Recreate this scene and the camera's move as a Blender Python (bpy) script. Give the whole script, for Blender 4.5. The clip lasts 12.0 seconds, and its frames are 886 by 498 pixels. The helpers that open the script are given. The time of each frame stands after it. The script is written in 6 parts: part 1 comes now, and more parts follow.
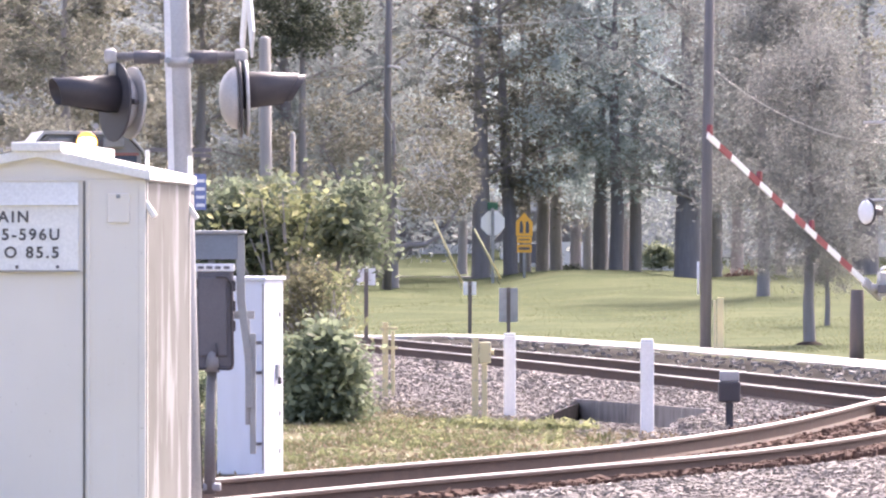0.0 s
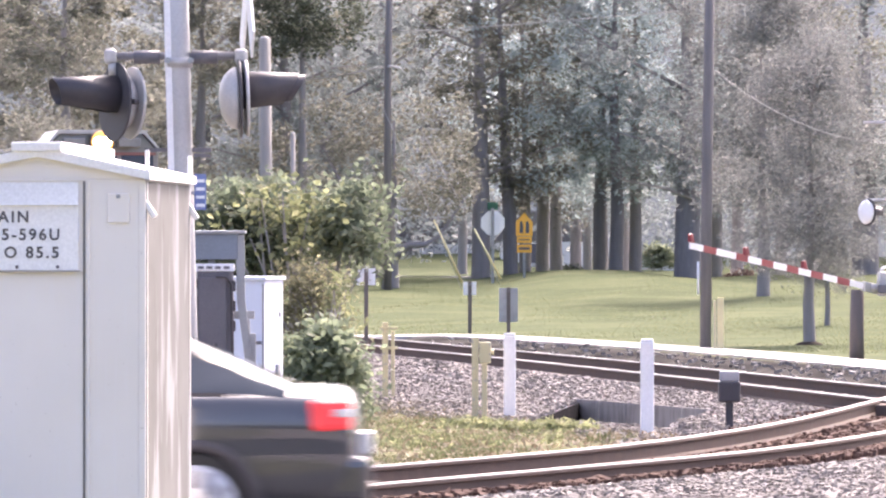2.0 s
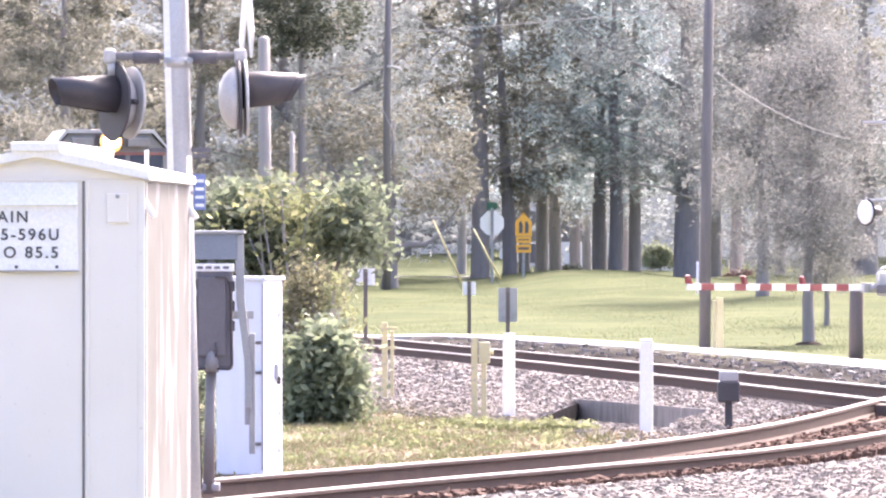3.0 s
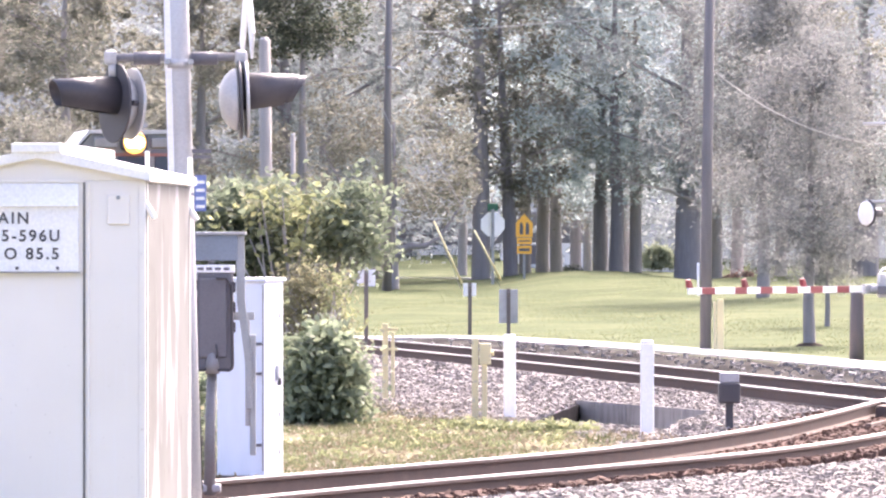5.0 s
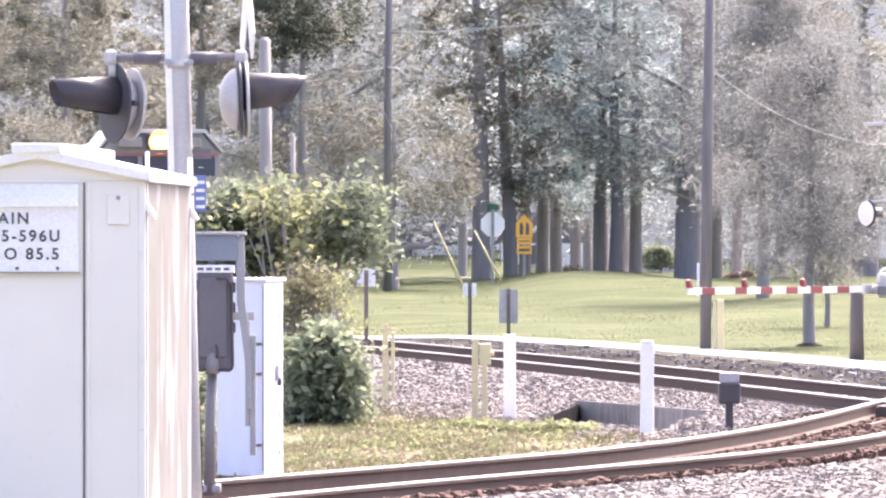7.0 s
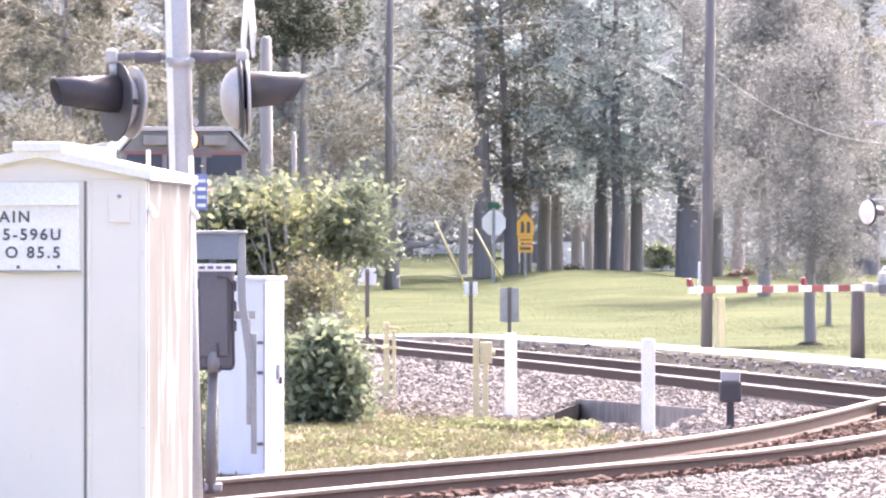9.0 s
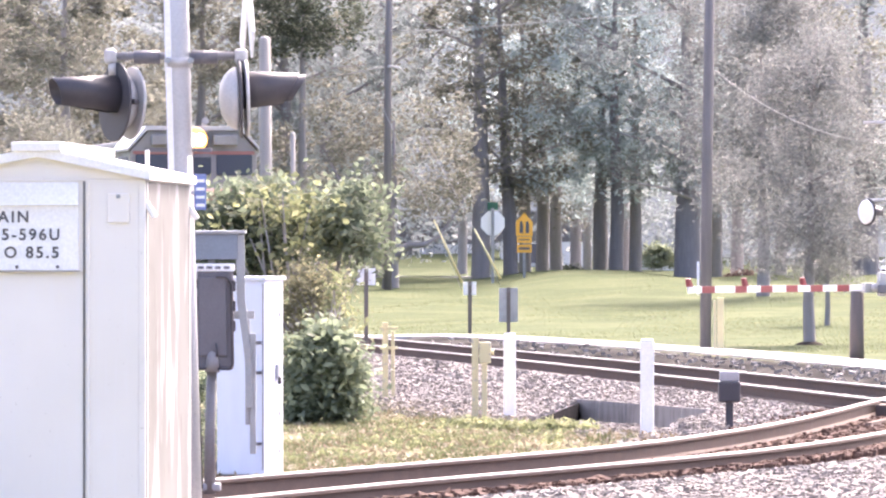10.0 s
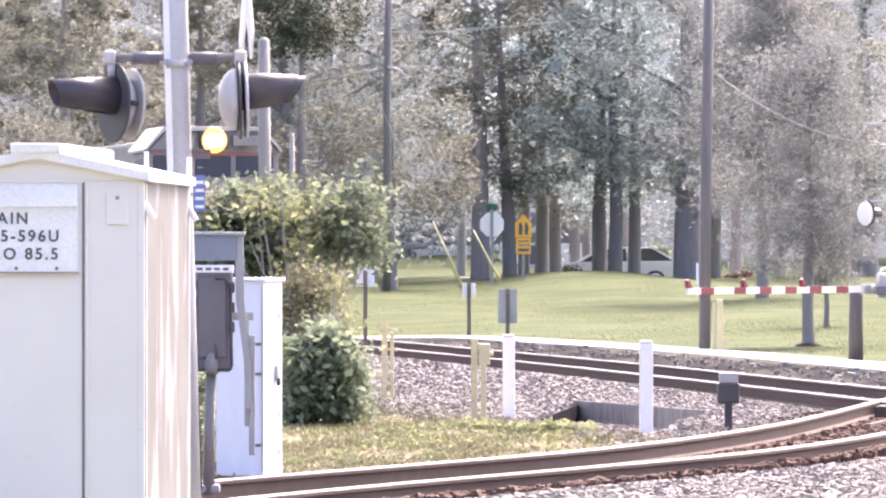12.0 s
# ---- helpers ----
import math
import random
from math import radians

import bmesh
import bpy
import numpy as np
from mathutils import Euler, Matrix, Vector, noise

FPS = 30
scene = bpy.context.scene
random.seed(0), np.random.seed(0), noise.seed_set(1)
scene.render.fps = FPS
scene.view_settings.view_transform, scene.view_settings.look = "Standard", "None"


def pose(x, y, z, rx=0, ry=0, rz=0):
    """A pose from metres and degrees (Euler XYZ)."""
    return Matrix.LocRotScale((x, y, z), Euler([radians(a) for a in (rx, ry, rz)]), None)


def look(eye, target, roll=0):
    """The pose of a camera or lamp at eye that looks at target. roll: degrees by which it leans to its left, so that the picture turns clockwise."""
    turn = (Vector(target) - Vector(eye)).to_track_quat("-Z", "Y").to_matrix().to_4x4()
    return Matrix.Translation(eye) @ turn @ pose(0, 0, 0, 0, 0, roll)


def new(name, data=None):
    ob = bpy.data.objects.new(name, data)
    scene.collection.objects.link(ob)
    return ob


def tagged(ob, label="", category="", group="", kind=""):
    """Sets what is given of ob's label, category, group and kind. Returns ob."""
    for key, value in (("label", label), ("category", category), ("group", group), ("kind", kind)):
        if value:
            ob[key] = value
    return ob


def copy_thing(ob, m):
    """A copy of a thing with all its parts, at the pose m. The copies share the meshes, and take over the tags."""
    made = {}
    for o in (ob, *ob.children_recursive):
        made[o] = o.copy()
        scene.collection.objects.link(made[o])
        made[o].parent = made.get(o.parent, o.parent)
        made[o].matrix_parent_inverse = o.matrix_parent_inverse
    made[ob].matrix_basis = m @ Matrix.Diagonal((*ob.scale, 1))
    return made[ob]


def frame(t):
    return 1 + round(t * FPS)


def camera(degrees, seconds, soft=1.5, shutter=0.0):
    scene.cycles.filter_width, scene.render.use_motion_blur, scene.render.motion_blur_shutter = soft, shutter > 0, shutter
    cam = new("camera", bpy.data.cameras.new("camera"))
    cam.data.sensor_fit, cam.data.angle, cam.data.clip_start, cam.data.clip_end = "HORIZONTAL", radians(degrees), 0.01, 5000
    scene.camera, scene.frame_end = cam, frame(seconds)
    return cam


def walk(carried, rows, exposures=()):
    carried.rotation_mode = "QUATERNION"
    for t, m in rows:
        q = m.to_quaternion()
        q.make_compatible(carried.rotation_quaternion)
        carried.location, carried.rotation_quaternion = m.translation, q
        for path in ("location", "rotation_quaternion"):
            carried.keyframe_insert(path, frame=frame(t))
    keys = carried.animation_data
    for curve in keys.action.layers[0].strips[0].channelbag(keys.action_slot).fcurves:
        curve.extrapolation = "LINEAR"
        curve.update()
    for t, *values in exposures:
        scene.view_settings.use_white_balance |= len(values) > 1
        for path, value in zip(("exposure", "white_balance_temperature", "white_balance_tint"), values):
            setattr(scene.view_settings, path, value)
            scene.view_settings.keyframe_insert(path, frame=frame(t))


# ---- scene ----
# The camera stands still on the verge, held by hand, with a long lens.
cam = camera(10.0, 12.0, soft=2.2, shutter=0.45)
EYE = 1.83
SWAY = [(0, 0, 0), (0.5, 0, -0.025), (1, 0, 0.01), (1.5, 0, 0), (2, 0, 0), (2.5, -0.006, 0.006), (3, -0.008, 0), (5, 0, -0.014),
        (5.5, -0.005, -0.018), (6, 0.012, -0.024), (6.5, -0.012, -0.03), (7, 0, -0.016), (9, 0.012, 0.0), (9.5, -0.02, 0.003),
        (10, 0, 0), (10.5, 0.012, -0.014), (11, -0.016, 0.0), (11.5, 0, -0.018), (12, -0.01, -0.016)]
walk(cam, [(t, pose(0, 0, EYE, 90 - tilt, 0, turn)) for t, turn, tilt in SWAY], exposures=[(0, 2.25, 6480, 22), (0.4, 2.53, 6480, 22), (1.0, 2.53, 6480, 22), (1.5, 2.29, 6480, 22), (2.0, 2.29, 6480, 22), (2.5, 2.59, 6480, 22), (3, 2.73, 6480, 22), (5, 2.69, 6480, 22), (7, 2.66, 6480, 22), (9, 2.76, 6480, 22), (10.5, 2.69, 6480, 22), (12, 2.57, 6480, 22)])

# ---- daylight: hazy sun from beyond and to the side, bright sky ----
world = bpy.data.worlds.new("sky")
scene.world = world
world.use_nodes = True
wn = world.node_tree
sky = wn.nodes.new("ShaderNodeTexSky")
sky.sky_type = "NISHITA"
sky.sun_disc = False
SUN_ELEVATION, SUN_AZIMUTH = radians(48), radians(25)
sky.sun_elevation, sky.sun_rotation = SUN_ELEVATION, SUN_AZIMUTH
sky.air_density, sky.dust_density, sky.ozone_density = 0.7, 7.0, 0.6
background = wn.nodes["Background"]
background.inputs["Strength"].default_value = 0.15
wn.links.new(sky.outputs["Color"], background.inputs["Color"])
sun_data = bpy.data.lights.new("sun", "SUN")
sun_data.energy, sun_data.angle, sun_data.color = 1.05, radians(5.0), (1.0, 0.95, 0.88)
sun = new("sun", sun_data)
sun_way = Vector((math.sin(SUN_AZIMUTH) * math.cos(SUN_ELEVATION), math.cos(SUN_AZIMUTH) * math.cos(SUN_ELEVATION), math.sin(SUN_ELEVATION)))
sun.matrix_world = look(sun_way * 100, (0, 0, 0))


# ---- materials ----
def ramp_node(nt, fac, stops):
    r = nt.nodes.new("ShaderNodeValToRGB")
    r.color_ramp.elements[0].position, r.color_ramp.elements[0].color = stops[0][0], (*stops[0][1], 1)
    r.color_ramp.elements[1].position, r.color_ramp.elements[1].color = stops[-1][0], (*stops[-1][1], 1)
    for p, c in stops[1:-1]:
        e = r.color_ramp.elements.new(p)
        e.color = (*c, 1)
    nt.links.new(fac, r.inputs["Fac"])
    return r.outputs["Color"]


def noise_node(nt, coord, scale, detail=4.0, stretch=None):
    n = nt.nodes.new("ShaderNodeTexNoise")
    n.inputs["Scale"].default_value, n.inputs["Detail"].default_value = scale, detail
    if stretch:
        m = nt.nodes.new("ShaderNodeMapping")
        m.inputs["Scale"].default_value = stretch
        nt.links.new(coord, m.inputs["Vector"])
        coord = m.outputs["Vector"]
    nt.links.new(coord, n.inputs["Vector"])
    return n.outputs["Fac"]


def mix_node(nt, fac, a, b, mode="MIX"):
    m = nt.nodes.new("ShaderNodeMix")
    m.data_type, m.blend_type = "RGBA", mode
    for socket, v in ((m.inputs[0], fac), (m.inputs[6], a), (m.inputs[7], b)):
        if isinstance(v, (int, float)):
            socket.default_value = v
        elif isinstance(v, tuple):
            socket.default_value = (*v, 1)
        else:
            nt.links.new(v, socket)
    return m.outputs[2]


def base(name):
    m = bpy.data.materials.new(name)
    m.use_nodes = True
    nt = m.node_tree
    return m, nt, nt.nodes["Principled BSDF"], nt.nodes.new("ShaderNodeTexCoord")


def surface(name, colour, rough=0.6, metal=0.0, dirt=(0.12, 0.1, 0.08), grime=0.35, scale=3.0, grain=60.0, bump=0.1, stretch=None, coat=0.0):
    """Paint, metal, wood or stone: a colour with large stains, fine grain and slight relief."""
    m, nt, p, tc = base(name)
    big = noise_node(nt, tc.outputs["Object"], scale, 5, stretch)
    fine = noise_node(nt, tc.outputs["Object"], grain, 3, stretch)
    stain = ramp_node(nt, big, [(0.45, (0, 0, 0)), (0.75, (grime, grime, grime))])
    c = mix_node(nt, stain, colour, dirt)
    c = mix_node(nt, 0.25, c, ramp_node(nt, fine, [(0.3, tuple(v * 0.7 for v in colour)), (0.7, tuple(min(1, v * 1.25) for v in colour))]))
    nt.links.new(c, p.inputs["Base Color"])
    nt.links.new(ramp_node(nt, big, [(0.3, (rough * 0.85,) * 3), (0.7, (min(1, rough * 1.2),) * 3)]), p.inputs["Roughness"])
    p.inputs["Metallic"].default_value = metal
    p.inputs["Coat Weight"].default_value = coat
    if bump:
        b = nt.nodes.new("ShaderNodeBump")
        b.inputs["Strength"].default_value, b.inputs["Distance"].default_value = bump, 0.01
        nt.links.new(fine, b.inputs["Height"])
        nt.links.new(b.outputs["Normal"], p.inputs["Normal"])
    return m


def foliage(name, dark, light, tip, through_light=0.35):
    """Leaves: each one a little different, partly letting the light through."""
    m, nt, p, tc = base(name)
    g = nt.nodes.new("ShaderNodeNewGeometry")
    big = noise_node(nt, tc.outputs["Object"], 0.5, 3)
    c = ramp_node(nt, g.outputs["Random Per Island"], [(0.0, dark), (0.75, light), (1.0, tip)])
    c = mix_node(nt, ramp_node(nt, big, [(0.35, (0, 0, 0)), (0.7, (0.5, 0.5, 0.5))]), c, light)
    nt.links.new(c, p.inputs["Base Color"])
    p.inputs["Roughness"].default_value = 0.6
    p.inputs["Specular IOR Level"].default_value = 0.3
    t = nt.nodes.new("ShaderNodeBsdfTranslucent")
    nt.links.new(c, t.inputs["Color"])
    s = nt.nodes.new("ShaderNodeMixShader")
    s.inputs[0].default_value = through_light
    nt.links.new(p.outputs[0], s.inputs[1])
    nt.links.new(t.outputs[0], s.inputs[2])
    nt.links.new(s.outputs[0], nt.nodes["Material Output"].inputs["Surface"])
    return m


def glow(name, colour, strength):
    m, nt, p, tc = base(name)
    p.inputs["Base Color"].default_value = (*colour, 1)
    p.inputs["Emission Color"].default_value = (*colour, 1)
    p.inputs["Emission Strength"].default_value = strength
    return m


def ground_material():
    """Turf, dry grass and gravel, by the cover that is stored on the sheet."""
    m, nt, p, tc = base("ground")
    at = nt.nodes.new("ShaderNodeAttribute")
    at.attribute_name = "cover"
    sep = nt.nodes.new("ShaderNodeSeparateColor")
    nt.links.new(at.outputs["Color"], sep.inputs[0])
    o = tc.outputs["Object"]
    patches = noise_node(nt, o, 0.35, 6)
    fine = noise_node(nt, o, 9, 6)
    turf = mix_node(nt, 0.6, ramp_node(nt, patches, [(0.36, (0.04, 0.053, 0.028)), (0.5, (0.074, 0.09, 0.046)), (0.64, (0.13, 0.138, 0.078))]),
                    ramp_node(nt, fine, [(0.3, (0.052, 0.066, 0.035)), (0.7, (0.118, 0.132, 0.072))]))
    dry = mix_node(nt, 0.5, ramp_node(nt, fine, [(0.3, (0.08, 0.076, 0.042)), (0.7, (0.19, 0.178, 0.108))]),
                   ramp_node(nt, noise_node(nt, o, 2.0, 6), [(0.42, (0.07, 0.088, 0.038)), (0.66, (0.2, 0.172, 0.118))]))
    v = nt.nodes.new("ShaderNodeTexVoronoi")
    v.inputs["Scale"].default_value = 22
    nt.links.new(o, v.inputs["Vector"])
    gravel = mix_node(nt, 0.7, ramp_node(nt, fine, [(0.3, (0.2, 0.18, 0.17)), (0.7, (0.5, 0.47, 0.45))]), v.outputs["Color"], "MULTIPLY")
    gravel = mix_node(nt, 0.5, gravel, (0.26, 0.24, 0.23))
    edge = nt.nodes.new("ShaderNodeMath")
    edge.operation = "ADD"
    nt.links.new(sep.outputs[0], edge.inputs[0])
    n2 = noise_node(nt, o, 3.0, 5)
    nt.links.new(n2, edge.inputs[1])
    c = mix_node(nt, ramp_node(nt, edge.outputs[0], [(0.9, (0, 0, 0)), (1.1, (1, 1, 1))]), turf, gravel)
    edge2 = nt.nodes.new("ShaderNodeMath")
    edge2.operation = "ADD"
    nt.links.new(sep.outputs[1], edge2.inputs[0])
    nt.links.new(n2, edge2.inputs[1])
    c = mix_node(nt, ramp_node(nt, edge2.outputs[0], [(0.9, (0, 0, 0)), (1.15, (1, 1, 1))]), c, dry)
    dirt = ramp_node(nt, fine, [(0.3, (0.01, 0.0092, 0.0088)), (0.7, (0.026, 0.024, 0.023))])
    dirt = mix_node(nt, ramp_node(nt, noise_node(nt, o, 1.1, 5, (1, 0.35, 1)), [(0.46, (0, 0, 0)), (0.62, (0.75, 0.75, 0.75))]), dirt, (0.07, 0.065, 0.058))
    c = mix_node(nt, sep.outputs[2], c, dirt)
    nt.links.new(c, p.inputs["Base Color"])
    p.inputs["Roughness"].default_value = 1.0
    p.inputs["Specular IOR Level"].default_value = 0.03
    b = nt.nodes.new("ShaderNodeBump")
    b.inputs["Strength"].default_value, b.inputs["Distance"].default_value = 0.6, 0.03
    nt.links.new(fine, b.inputs["Height"])
    nt.links.new(b.outputs["Normal"], p.inputs["Normal"])
    return m


def hut_material():
    """Grey-white painted sheet steel with pale vertical streaks."""
    m, nt, p, tc = base("hut_paint")
    o = tc.outputs["Object"]
    streak = noise_node(nt, o, 6, 6, (6, 6, 0.35))
    stains = noise_node(nt, o, 1.2, 4)
    c = ramp_node(nt, stains, [(0.3, (0.7, 0.68, 0.645)), (0.7, (0.77, 0.75, 0.72))])
    c = mix_node(nt, ramp_node(nt, streak, [(0.56, (0, 0, 0)), (0.7, (0.22, 0.22, 0.22))]), c, (0.74, 0.74, 0.76))
    c = mix_node(nt, ramp_node(nt, noise_node(nt, o, 40, 5), [(0.68, (0, 0, 0)), (0.74, (0.35, 0.35, 0.35))]), c, (0.3, 0.26, 0.22))
    nt.links.new(c, p.inputs["Base Color"])
    p.inputs["Roughness"].default_value = 0.42
    return m


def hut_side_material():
    """The weather side of the hut: chalky paint with pale runs, darkened against direct sun."""
    m, nt, p, tc = base("hut_side_dimmed")
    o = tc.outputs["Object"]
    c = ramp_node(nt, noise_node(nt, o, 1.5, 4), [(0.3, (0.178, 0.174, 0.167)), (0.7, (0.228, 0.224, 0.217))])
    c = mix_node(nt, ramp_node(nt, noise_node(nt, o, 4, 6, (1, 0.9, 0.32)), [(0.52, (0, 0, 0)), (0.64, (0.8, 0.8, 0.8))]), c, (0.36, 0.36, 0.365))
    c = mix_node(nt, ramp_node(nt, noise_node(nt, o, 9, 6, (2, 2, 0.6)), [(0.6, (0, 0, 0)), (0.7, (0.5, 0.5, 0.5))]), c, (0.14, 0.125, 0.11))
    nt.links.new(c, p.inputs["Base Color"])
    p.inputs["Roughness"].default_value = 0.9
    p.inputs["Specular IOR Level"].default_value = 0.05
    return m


def worn_paint(name, colour, under, amount=0.62, scale=18):
    m, nt, p, tc = base(name)
    o = tc.outputs["Object"]
    chips = noise_node(nt, o, scale, 6)
    c = mix_node(nt, ramp_node(nt, chips, [(amount, (0, 0, 0)), (amount + 0.06, (1, 1, 1))]), colour, under)
    c = mix_node(nt, 0.2, c, ramp_node(nt, noise_node(nt, o, 3, 4, (3, 3, 0.6)), [(0.3, tuple(v * 0.6 for v in colour)), (0.7, colour)]))
    nt.links.new(c, p.inputs["Base Color"])
    p.inputs["Roughness"].default_value = 0.55
    return m


